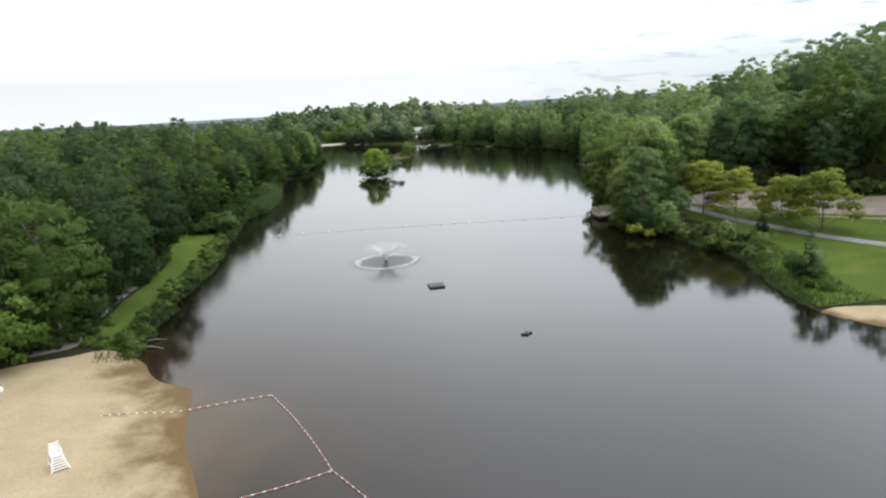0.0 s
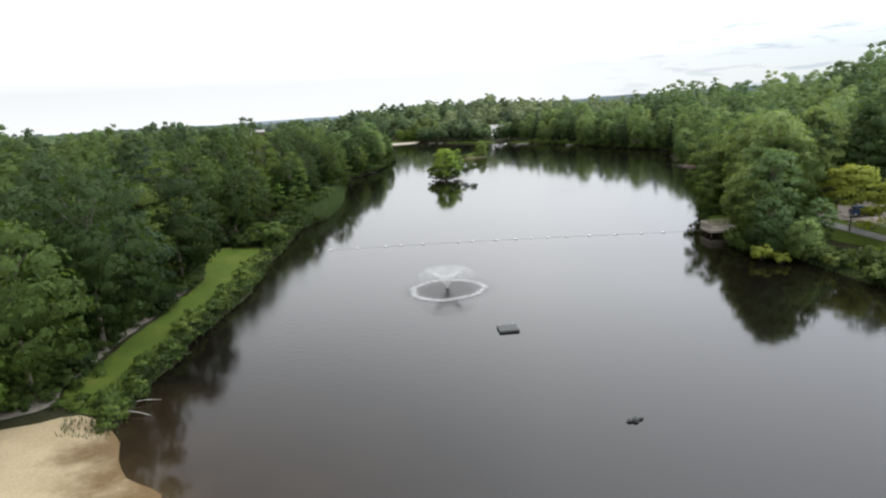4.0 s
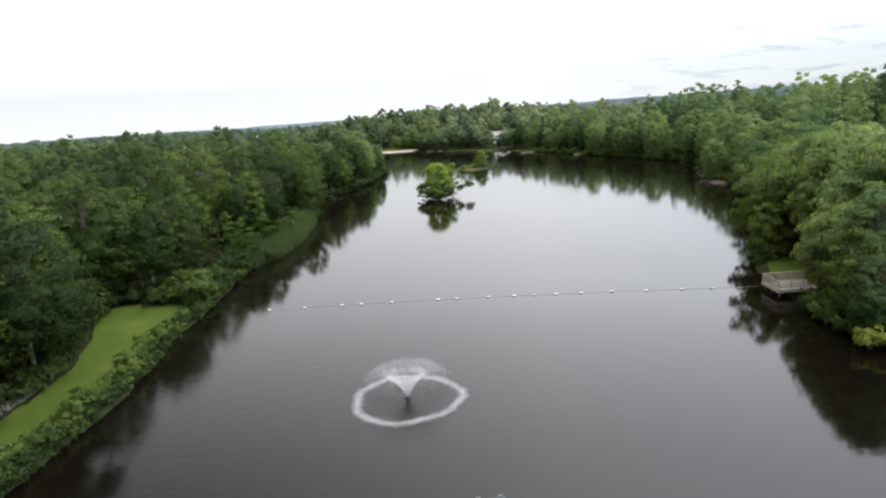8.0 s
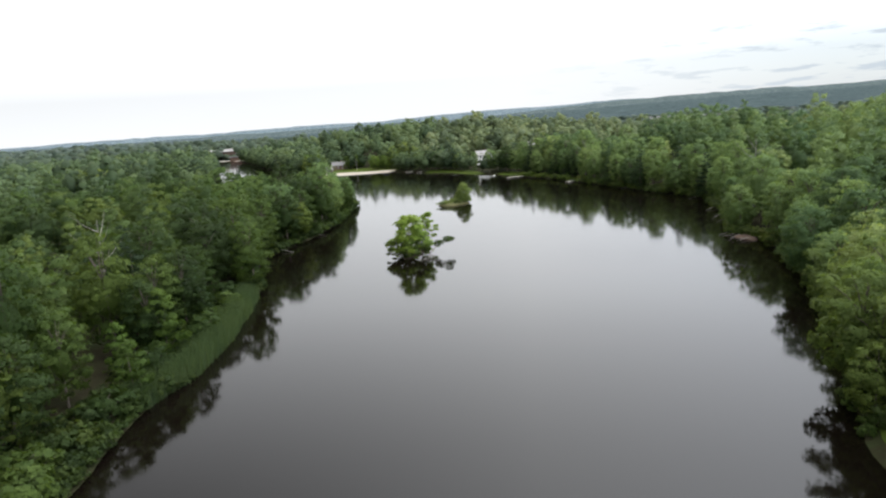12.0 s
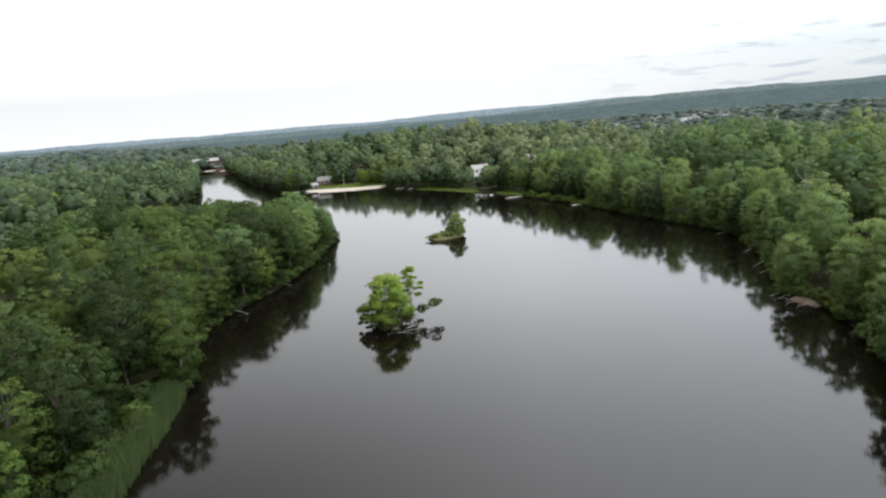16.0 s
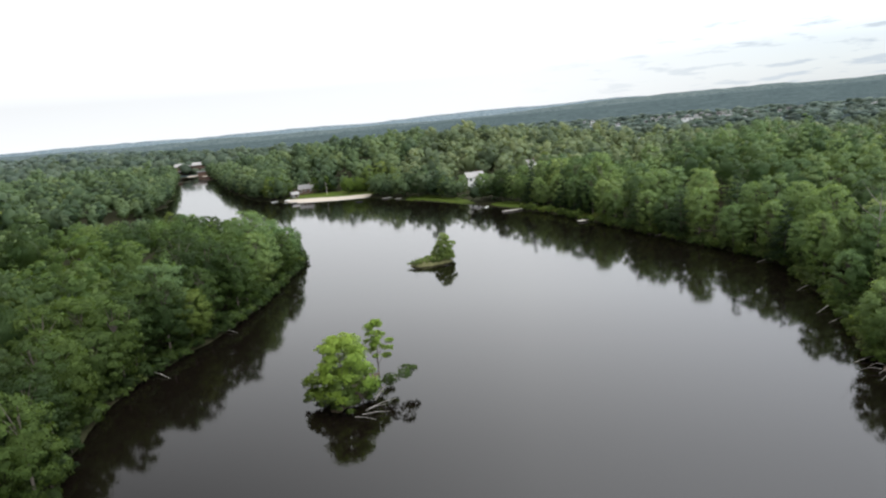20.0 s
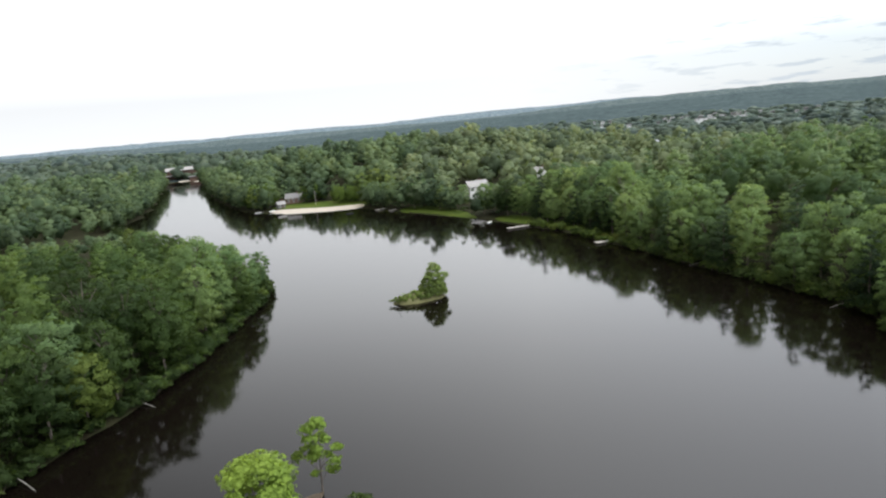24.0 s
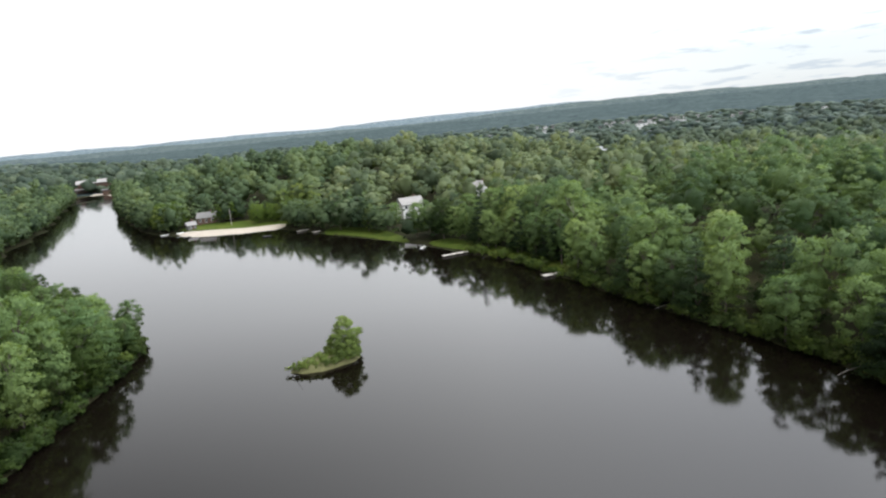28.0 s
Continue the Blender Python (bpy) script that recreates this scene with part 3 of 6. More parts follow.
drape("lawn_park", [(41.5, 63), (41.6, 70), (43.4, 78), (46, 85), (47, 95), (49, 106), (46, 114), (48, 126), (54, 136), (66, 137), (80, 122), (90, 106), (100, 90), (95, 58), (66, 52), (57, 61), (47, 62.5)],
      1.5, 0.06, LAWN, "park lawn of yellowish green mown grass", "lawn")
drape("lawn_by_deck", [(34.5, 130), (34.6, 136), (37, 144), (41, 147), (43, 138), (40, 130)], 1.0, 0.06, LAWN, "little patch of dry yellowish grass by the deck", "lawn")
drape("lawn_far_shore", [(-52, 468), (-40, 458), (-22, 441), (-15, 435), (-22, 452), (-32, 464), (-40, 473), (-51, 478)], 2, 0.08, LAWN, "garden lawn running down to the lake", "lawn")
drape("lawn_by_dock", [(-8, 428), (3, 414), (17, 397.5), (29, 375.5), (36, 378), (28, 394), (14, 414), (0, 432)], 2, 0.08, LAWN, "narrow garden lawn along the far shore", "lawn")
drape("lawn_lakeside_beach", [(-130, 508), (-118, 503), (-98, 499), (-78, 499), (-77, 505), (-90, 515), (-110, 514), (-122, 522)], 2, 0.10, LAWN, "yellow green lawn behind the lakeside beach", "lawn")
drape("beach_far_shore", [(-126, 496.5), (-116, 489), (-97, 487), (-79, 490), (-76, 496), (-80, 501), (-97, 499.5), (-116, 501), (-124, 502)], 2, 0.16, SAND_PALE, "strip of pale sand beach on the far shore", "beach")
drape("beach_lodge", [(-341, 769), (-316, 765), (-297, 754), (-292, 760), (-312, 776), (-338, 784)], 3, 0.2, SAND_PALE, "pale sand beach below the lodge", "beach")
drape("gravel_lot", [(50, 129), (54, 120), (61, 111.5), (67, 101.5), (77, 92.5), (90, 83), (94, 88), (80, 104), (74, 110), (71, 122), (66, 132), (58, 136)],
      2, 0.11, GRAVEL, "pale brown gravel parking area at the wood's edge", "car park")
drape("park_path", [(47, 127), (49.5, 116), (53.3, 103), (56.5, 94), (59.3, 87), (63, 79), (72, 66), (73.6, 67.3), (64.8, 80.3), (61, 88), (58.2, 95), (55.1, 104), (51.3, 117), (49, 128)],
      1.0, 0.13, ASPHALT, "grey asphalt path curving across the park lawn", "path", 0.15)


# ---------------------------------------------------------------- trees
RNG = np.random.default_rng(7)
ICO = {}


def ico(sub):
    if sub not in ICO:
        bm = bmesh.new()
        bmesh.ops.create_icosphere(bm, subdivisions=sub, radius=1)
        ICO[sub] = (np.array([v.co[:] for v in bm.verts]), np.array([[v.index for v in f.verts] for f in bm.faces]))
        bm.free()
    return ICO[sub]


def unit(v):
    return v / np.maximum(np.linalg.norm(v, axis=1, keepdims=True), 1e-9)


def sprays(rng, lobes, count, size, flat=0.0, top=0.25, dome=0.75):
    """Leaf sprays on the skins of lobes (x, y, z, r, squash): bent kites, four corners each."""
    lobes = np.asarray(lobes, float)
    w = lobes[:, 3] ** 2
    which = rng.choice(len(lobes), count, p=w / w.sum())
    out = unit(lobes[:, :3] - crown_heart(lobes))
    d = unit(rng.normal(size=(count, 3)) + 0.8 * out[which] + (0, 0, top))
    c, r, q = lobes[which, :3], lobes[which, 3:4], lobes[which, 4:5]
    p = c + d * np.c_[r, r, r * q] * rng.triangular(0.76, 1.04, 1.34, (count, 1))
    nrm = unit(d + rng.normal(size=(count, 3)) * 0.45 + (0, 0, flat))
    t = unit(np.cross(nrm, rng.normal(size=(count, 3))))
    b = np.cross(nrm, t)
    s = size * rng.uniform(0.65, 1.7, (count, 1))
    k = rng.uniform(0.45, 0.85, (count, 1))
    droop = nrm * s * rng.uniform(-0.25, 0.1, (count, 1))
    v = np.stack([p - t * s * 0.5 + droop, p - b * s * 0.5 * k, p + t * s * 0.62 + droop, p + b * s * 0.5 * k], 1).reshape(-1, 3)
    soft = crown_normals(rng, lobes, p, d, 0.22, dome)
    return v, np.arange(count * 4).reshape(-1, 4), np.repeat(soft, 4, 0)


def crown_heart(lobes):
    """A point low in the middle of the crown."""
    lo, hi = (lobes[:, 2] - lobes[:, 3]).min(), (lobes[:, 2] + lobes[:, 3]).max()
    return np.r_[lobes[:, :2].mean(0), lo + 0.40 * (hi - lo)]


def crown_normals(rng, lobes, p, d, jitter, dome=0.75):
    """Leaves face out of their lobe and out of the whole crown."""
    low = crown_heart(np.asarray(lobes, float))
    return unit(0.65 * d + dome * unit(p - low) + rng.normal(size=p.shape) * jitter)


def cores(rng, lobes, sub, shrink, dome=0.75):
    """Leafy inner masses of the lobes, as triangles."""
    iv, jf = ico(sub)
    vs, fs, ns = [], [], []
    heart = crown_heart(np.asarray(lobes, float))
    for n, (x, y, z, r, q) in enumerate(lobes):
        v = iv * rng.uniform(0.66, 1.24, (len(iv), 1)) * r * shrink
        v[:, 2] *= q
        ns.append(crown_normals(rng, lobes, v + (x, y, z), iv, 0.22, dome))
        away = np.array((x, y, z)) - heart
        face_out = iv[jf].mean(1) @ (away / max(1e-6, np.linalg.norm(away))) > -0.35 if n < len(lobes) - 1 else np.ones(len(jf), bool)
        vs.append(v + (x, y, z)), fs.append(jf[face_out] + n * len(iv))
    return np.concatenate(vs), np.concatenate(fs), np.concatenate(ns)


def join_cards(v4, f4, n4, v3, f3, n3):
    """Quads and triangles as one triangle soup, with the leaves' soft normals."""
    t = np.concatenate([f4[:, [0, 1, 2]], f4[:, [0, 2, 3]]])
    return np.concatenate([v4, v3]), np.concatenate([t, f3 + len(v4)]), np.concatenate([n4, n3])


def crown_lobes(rng, h, base, rad, count, kind):
    """Lobe centres and sizes of one crown, h high, from base up."""
    out = []
    if kind == "pine":
        for k in range(count):
            u = (k + 0.5) / count
            z = base + (h - base) * u
            rr = rad * (1.0 - 0.80 * u) * rng.uniform(0.7, 1.15)
            a = k * 2.4 + rng.uniform(-0.4, 0.4)
            out.append((rr * 0.6 * math.cos(a), rr * 0.6 * math.sin(a), z, max(0.7, rr * 0.62), 0.42))
        return out
    if kind == "layered":
        for k in range(count):
            u = (k + 0.5) / count
            rr = rad * (1.0 - 0.62 * u) * rng.uniform(0.55, 1.0)
            a = k * 2.39996 + rng.uniform(-0.4, 0.4)
            out.append((rr * math.cos(a), rr * math.sin(a), base + (h - base) * (u ** 0.85) * 0.92, rad * rng.uniform(0.22, 0.36), rng.uniform(0.30, 0.48)))
        out.append((0, 0, (h + base) / 2, rad * 0.36, 0.9))
        return out
    if kind == "round":
        heart = base + (h - base) * 0.42
        for k in range(count):
            zz = 1 - 1.5 * (k + 0.5) / count
            a = k * 2.39996 + rng.uniform(-0.4, 0.4)
            r = rad * rng.uniform(0.26, 0.46)
            rr = math.sqrt(max(0.0, 1 - zz * zz))
            out.append(((rad - 0.75 * r) * rr * math.cos(a), (rad - 0.75 * r) * rr * math.sin(a), heart + (h - heart - 0.6 * r) * zz, r, rng.uniform(0.6, 0.85)))
        out.append((0, 0, heart, rad * 0.7, (h - heart) / rad * 0.9))
        return out
    if kind == "feathery":
        for k in range(count):
            u = (k + 0.5) / count
            wide = rad * (1 - max(0.0, u - 0.35) ** 1.5 * 1.5) * rng.uniform(0.35, 1.0)
            a = k * 2.39996 + rng.uniform(-0.5, 0.5)
            out.append((wide * math.cos(a), wide * math.sin(a), base + (h - base) * (0.06 + 0.88 * u) + rng.uniform(-0.3, 0.3), rad * rng.uniform(0.18, 0.34), rng.uniform(0.38, 0.62)))
        out.append((0, 0, base + (h - base) * 0.4, rad * 0.35, 1.1))
        return out
    # a dome: rounded clumps set into an uneven, egg-shaped outline
    heart = base + (h - base) * 0.46
    up, down = h - heart, heart - base
    lean = rng.uniform(-0.12, 0.12, 2) * rad
    for k in range(count):
        zz = 1 - 1.86 * (k + 0.5) / count
        a = k * 2.39996 + rng.uniform(-0.4, 0.4)
        rr = max(0.0, 1 - abs(zz) ** 2.3) ** 0.5
        r = rad * rng.triangular(0.14, 0.26, 0.42)
        f = rng.triangular(0.80, 0.96, 1.0)
        wide, tall = max(0.1, rad * f - 0.80 * r), max(0.1, (up if zz > 0 else down) * f - 0.62 * r)
        out.append((wide * rr * math.cos(a) + lean[0] * (zz + 1), wide * rr * math.sin(a) + lean[1] * (zz + 1), heart + tall * zz, r, rng.uniform(0.48, 0.72)))
    out.append((0, 0, heart, rad * 0.62, up / rad * 0.8))
    return out


def trunk_mesh(rng, h, base, rad, lobes, thick=0.22, limbs=6):
    bm = bmesh.new()
    lean = rng.uniform(-0.5, 0.5, 2)
    pts = [(lean[0] * u * u, lean[1] * u * u, -0.6 + u * (h * 0.8)) for u in (0, 0.08, 0.3, 0.55, 0.8, 1)]
    tube(bm, pts, [thick * 1.35, thick, thick * 0.85, thick * 0.65, thick * 0.4, 0.04], 7)
    for k in range(limbs):
        x, y, z, r, _ = lobes[k % len(lobes)]
        u = min(0.75, max(0.12, (z - r - 0.5) / (h * 0.8)))
        s = Vector((lean[0] * u * u, lean[1] * u * u, -0.6 + u * h * 0.8))
        e = Vector((x, y, z))
        m = s.lerp(e, 0.5) + Vector((0, 0, 0.4))
        tube(bm, [s, m, e], [thick * 0.42, thick * 0.28, 0.03], 5)
    return bm


def make_tree(rng, name, h, base, rad, count, cards, size, leaf, kind, label, category="tree", thick=0.22, flat=0.3):
    ob = thing(name, Matrix.Identity(4), label, category)
    lobes = crown_lobes(rng, h, base, rad, count, kind)
    part("trunk", trunk_mesh(rng, h, base, rad, lobes, thick), BARK, ob)
    v, f, n = join_cards(*sprays(rng, lobes, cards, size, flat, 0.4, 0.9), *cores(rng, lobes, 1, 0.72, 0.9))
    mesh_ob("crown", v, f, leaf, ob, normals=n)
    return ob


class Stand:
    """A kind of tree: its first copy is placed first, then copies of it."""

    def __init__(self, ob):
        self.ob, self.used = ob, False

    def put(self, x, y, z, scale=1.0, turn=0.0, tall=1.0, label="", group=""):
        m = pose(x, y, z, 0, 0, turn) @ Matrix.Diagonal((scale, scale, scale * tall, 1))
        if not self.used:
            self.used = True
            ob = self.ob
            ob.matrix_basis = m
        else:
            keep = self.ob.matrix_basis.copy()
            self.ob.matrix_basis = Matrix.Identity(4)
            ob = copy_thing(self.ob, m)
            self.ob.matrix_basis = keep
        return tagged(ob, label, group=group)


R1 = np.random.default_rng(11)
def broad(name, h, base, rad, lobes, cards, size, leaf, label, n=2):
    return [Stand(make_tree(R1, name, h, base, rad, lobes, cards, size, leaf, "broad", label)) for _ in range(n)]


OAKS = broad("oak_tree", 15.0, 0.4, 5.6, 44, 2100, 0.46, LEAF, "dark green oak leaning over the lake shore")
MAPLES = broad("maple_tree", 16.5, 0.6, 4.7, 40, 1900, 0.45, LEAF, "tall dark green maple with a full leafy crown at the waterside")
OAKS_EAST = broad("oak_tree", 15.0, 0.4, 5.5, 44, 2100, 0.46, LEAF_EAST, "grey green broadleaf tree with boughs down to the water")
MAPLES_EAST = broad("maple_tree", 16.5, 0.6, 4.4, 40, 1900, 0.45, LEAF_EAST, "tall slender grey green maple on the lake bank")
PINES = [Stand(make_tree(R1, "pine_tree", 17.0, 1.2, 4.4, 28, 2000, 0.44, LEAF_PINE, "pine", "dark green pine with layered boughs")) for _ in range(3)]
YELLOWS = [Stand(make_tree(R1, "locust_tree", 9.8, 2.6, 4.4, 26, 2000, 0.42, LEAF_YELLOW, "layered", "small yellow green honey locust standing on the park lawn", thick=0.12)) for _ in range(2)]
BRIGHTS = [Stand(make_tree(R1, "young_maple_tree", 9.5, 0.6, 2.8, 24, 1500, 0.42, LEAF_YOUNG, "feathery", "bright light green young tree among darker trees", thick=0.12)) for _ in range(2)]
BUSHES = [Stand(make_tree(R1, "bush", 2.3, 0.0, 1.6, 8, 250, 0.36, LEAF_SHRUB, "broad", "leafy green shrub on the lake bank", "shrub", thick=0.05)) for _ in range(4)]

BUSHES_DARK = [Stand(make_tree(R1, "bush", 2.6, 0.0, 1.7, 8, 250, 0.38, LEAF, "broad", "dark green shrub hanging over the water's edge", "shrub", thick=0.05)) for _ in range(2)]
BUSHES_OLIVE = [Stand(make_tree(R1, "bush", 2.4, 0.0, 1.7, 8, 260, 0.36, LEAF_ASH, "broad", "scrubby olive green shrub on the islet", "shrub", thick=0.05)) for _ in range(2)]

# plan outlines where no wood stands
CLEAR = [
    [(-10, 0), (-13, 14), (-20, 37), (-28, 52), (-33, 57), (-37, 60), (-40, 62.5), (-44, 58), (-47, 55), (-53, 47), (-59, 30), (-50, -2), (-30, -12)],
    [(-36, 58), (-34, 62), (-37, 82), (-38, 97), (-42, 113), (-46, 131), (-52, 129), (-60, 124), (-57, 115.5), (-52, 106), (-49, 98), (-46.6, 86), (-44.6, 72), (-42, 60)],
    [(38, 50), (38, 108), (47, 112), (48, 128), (54, 136), (66, 135), (71, 124), (74.5, 111), (80, 105), (93, 92), (102, 40), (60, 30)],
    [(30, 122), (30, 137), (38, 146), (42, 146), (42, 136), (38, 128), (36, 122)],
    [(-126, 488), (-130, 508), (-124, 524), (-116, 524), (-112, 514), (-90, 516), (-76, 504), (-76, 486), (-100, 480)],
    [(-346, 765), (-306, 738), (-282, 744), (-292, 785), (-325, 812), (-372, 812), (-380, 786)],
    [(-25, 492), (-8, 492), (-6, 474), (-9, 448), (-20, 444), (-30, 470)],
    [(-52, 466), (-22, 440), (-16, 436), (-24, 450), (-40, 466), (-50, 474)],
    [(8, 503), (17, 503), (17, 480), (9, 474)],
    [(-6, 427), (17, 395), (29, 375), (32, 378), (18, 402), (-2, 428)],
]


def clear_of(x, y):
    ok = np.ones(np.shape(x), bool)
    for c in CLEAR:
        ok &= ~inside(c, x, y)
    return ok


def seen_from(x, y):
    """Metres to the nearest part of the flight line that faces this spot."""
    side = np.where(x < 0, -x * 0.95, x * 1.08)
    y0 = np.minimum(212, y - side)
    return np.where(y0 < -8, 9999, np.hypot(x - 1, y - np.maximum(y0, -6)))


def scatter(rng, x0, x1, y0, y1, step):
    gx, gy = np.meshgrid(np.arange(x0, x1, step), np.arange(y0, y1, step))
    gx = gx + (np.arange(gx.shape[0])[:, None] % 2) * step * 0.5
    return (gx + rng.uniform(-0.36, 0.36, gx.shape) * step).ravel(), (gy + rng.uniform(-0.36, 0.36, gy.shape) * step).ravel()


def shoreline_walk(step):
    """Points along the lake's edge with the way inland."""
    p = LAKE
    seg = np.hypot(*(np.roll(p, -1, 0) - p).T)
    cum = np.r_[0, np.cumsum(seg)]
    out = []
    area = np.sum(p[:, 0] * np.roll(p[:, 1], -1) - np.roll(p[:, 0], -1) * p[:, 1])
    turn = -1.0 if area > 0 else 1.0
    for s in np.arange(0, cum[-1], step):
        i = min(np.searchsorted(cum, s, "right") - 1, len(p) - 1)
        a, b = p[i], p[(i + 1) % len(p)]
        u = (s - cum[i]) / max(seg[i], 1e-6)
        d = (b - a) / max(seg[i], 1e-6)
        q = a + u * (b - a)
        out.append((q, turn * np.array([-d[1], d[0]])))
    return out


# trees of the first rows, one by one
def plant_shore():
    rng = np.random.default_rng(21)
    spots = []
    for q, n in shoreline_walk(6.4):
        for row, off in enumerate((2.2, 8.6)):
            if q[0] < 0 and 122 < q[1] < 206:          # low shrubs stand before the trees here
                off += 7.5
            if -14 < q[0] < 32 and q[1] > 370:              # a garden lawn lies along the water
                off += 6.0
            p = q + n * (off + rng.uniform(-0.9, 0.9)) + rng.uniform(-1.2, 1.2, 2)
            spots.append((p[0], p[1], row))
    s = np.array(spots)
    d = seen_from(s[:, 0], s[:, 1])
    sd = shore(s[:, 0], s[:, 1])
    ok = clear_of(s[:, 0], s[:, 1]) & ((s[:, 0] > 0) | (s[:, 1] > 58)) & (sd > 0.5) & (d < 245) & (s[:, 1] < 432)
    s, d, sd = s[ok], d[ok], sd[ok]
    keep = []
    for i in range(len(s)):
        if all(math.hypot(s[i, 0] - s[j, 0], s[i, 1] - s[j, 1]) > 5.7 for j in keep):
            keep.append(i)
    z = land(s[:, 0], s[:, 1], sd)
    for i in keep:
        x, y, row = s[i]
        u = rng.uniform()
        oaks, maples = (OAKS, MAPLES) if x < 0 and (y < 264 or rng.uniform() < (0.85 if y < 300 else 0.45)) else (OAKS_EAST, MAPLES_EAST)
        if x < -40 and 66 < y < 118:
            kind = PINES if u < 0.62 else oaks
        elif x < 0 and y < 205:
            kind = BRIGHTS if (u < 0.07 and row == 0) else PINES if u < 0.18 else oaks if u < 0.6 else maples
        elif x > 0 and y > 255 and u < 0.22:
            kind = PINES
        else:
            kind = BRIGHTS if (u > 0.95 and row == 0) else oaks if u < 0.5 else maples
        st = kind[rng.integers(len(kind))]
        sc = rng.uniform(0.78, 1.02) if row == 0 else rng.uniform(1.02, 1.28)
        if x > 0 and 200 < y < 300:
            sc *= 0.92
        if x < -66 and y > 335:
            sc *= 0.62
        st.put(x, y, z[i] - 0.1, sc, rng.uniform(0, 360), rng.uniform(0.92, 1.12), group="trees along the shore")
    return s[keep, :2]


SHORE_TREES = plant_shore()


# the wood's edge behind the lawn and the beach
def plant_edge(line, seed, inland, big=1.0):
    rng = np.random.default_rng(seed)
    for (ax, ay), (bx, by) in zip(line, line[1:]):
        n = max(1, int(math.hypot(bx - ax, by - ay) / 4.6))
        for k in range(n):
            u = (k + rng.uniform(0.2, 0.8)) / n
            x, y = ax + (bx - ax) * u + inland * rng.uniform(0, 1.5), ay + (by - ay) * u
            oaks, maples = (OAKS, MAPLES) if inland < 0 or rng.uniform() < 0.35 else (OAKS_EAST, MAPLES_EAST)
            st = PINES[rng.integers(3)] if x < 0 and 64 < y < 116 and rng.uniform() < 0.6 else oaks[rng.integers(2)] if rng.uniform() < 0.6 else maples[rng.integers(2)]
            st.put(x, y, land_at(x, y) - 0.1, big * rng.uniform(0.85, 1.15), rng.uniform(0, 360), rng.uniform(0.92, 1.1), group="trees at the wood's edge")
            if rng.uniform() < 0.7:
                BUSHES[rng.integers(4)].put(x - inland * 2.6, y + rng.uniform(-2, 2), land_at(x - inland * 2.6, y) - 0.2, rng.uniform(0.5, 1.0), rng.uniform(0, 360), group="shrubs at the wood's edge")


plant_edge([(-62, 34), (-56, 47), (-51, 57), (-49.4, 63.5), (-50.4, 73), (-51.6, 86), (-53.4, 99), (-56, 107.5), (-60.6, 116), (-62.6, 125), (-57, 132.5), (-53, 139)], 77, -1)
plant_edge([(51, 142), (59, 141.5), (69.5, 139.5), (76, 128), (79.5, 115.5), (85, 109.5), (97, 98)], 78, 1, 1.2)

# the clump by the deck and single trees of the park
for x, y, st, sc in [(42.6, 111.8, OAKS_EAST[0], 0.5), (42.0, 120.5, OAKS[1], 1.12), (38.0, 124.4, OAKS_EAST[1], 0.7), (37.6, 122.6, MAPLES_EAST[0], 1.0), (45.0, 129.0, OAKS_EAST[0], 1.02), (35.8, 109.2, OAKS_EAST[0], 0.62), (38.4, 105.2, OAKS_EAST[1], 0.46), (37.0, 117.6, OAKS_EAST[1], 0.88),
                     (45.5, 136.5, MAPLES_EAST[0], 1.0), (40.6, 127.6, OAKS_EAST[1], 0.9), (44.0, 147.5, OAKS_EAST[1], 0.85)]:
    st.put(x, y, land_at(x, y) - 0.1, sc, x * 37 % 360, 1.0, "large green tree overhanging the wooden deck", "trees by the deck")
for x, y, k, sc in [(49.6, 116.4, 0, 1.08), (52.8, 109.4, 1, 0.98), (56.6, 98.6, 0, 0.92), (59.6, 94.0, 1, 1.04), (59.0, 105.4, 1, 0.78)]:
    YELLOWS[k].put(x, y, land_at(x, y) - 0.05, sc, x * 51 % 360, 1.0, group="small trees of the park")
PINES[2].put(45.6, 72.6, land_at(45.6, 72.6), 0.36, 70, 1.0, "shaggy dark green conifer on the grassy bank")
PINES[1].put(52.0, 98.2, land_at(52, 98.2), 0.24, 20, 1.0, "small dark green conifer on the park lawn")
for x, y, sc in [(46.0, 71.6, 0.30), (46.9, 73.6, 0.28), (45.2, 75.4, 0.24), (44.6, 94.6, 0.28)]:
    OAKS_EAST[int(sc * 100) % 2].put(x, y, land_at(x, y) - 0.9 * sc, sc, x * 77 % 360, 1.0, "rounded dark green shrub tree on the grassy bank")
ASH = [Stand(make_tree(R1, "ash_tree", 16.5, 0.4, 4.9, 24, 2300, 0.45, LEAF_ASH, "broad", "tall pale olive green ash on the bank")) for _ in range(2)]
for x, y, k, sc in [(35.0, 113.4, 1, 0.68), (36.6, 143.4, 0, 0.55), (38.2, 146.4, 1, 0.8), (41.2, 145.6, 0, 1.0), (38.4, 150.4, 1, 1.02), (44.6, 155.0, 0, 1.1)]:
    ASH[k].put(x, y, land_at(x, y) - 0.1, sc, x * 37 % 360, 1.0, "tall pale olive green ash beside the deck", "trees by the deck")
for x, y, k, sc in [(-79.0, 509.5, 1, 0.95), (-71.0, 511.0, 0, 1.05), (-63.0, 499.0, 1, 0.9), (-140.0, 509.0, 0, 0.8)]:
    ASH[k].put(x, y, land_at(x, y) - 0.1, sc, x * 37 % 360, 1.0, "broad light green tree beside the far beach", "trees by the far beach")
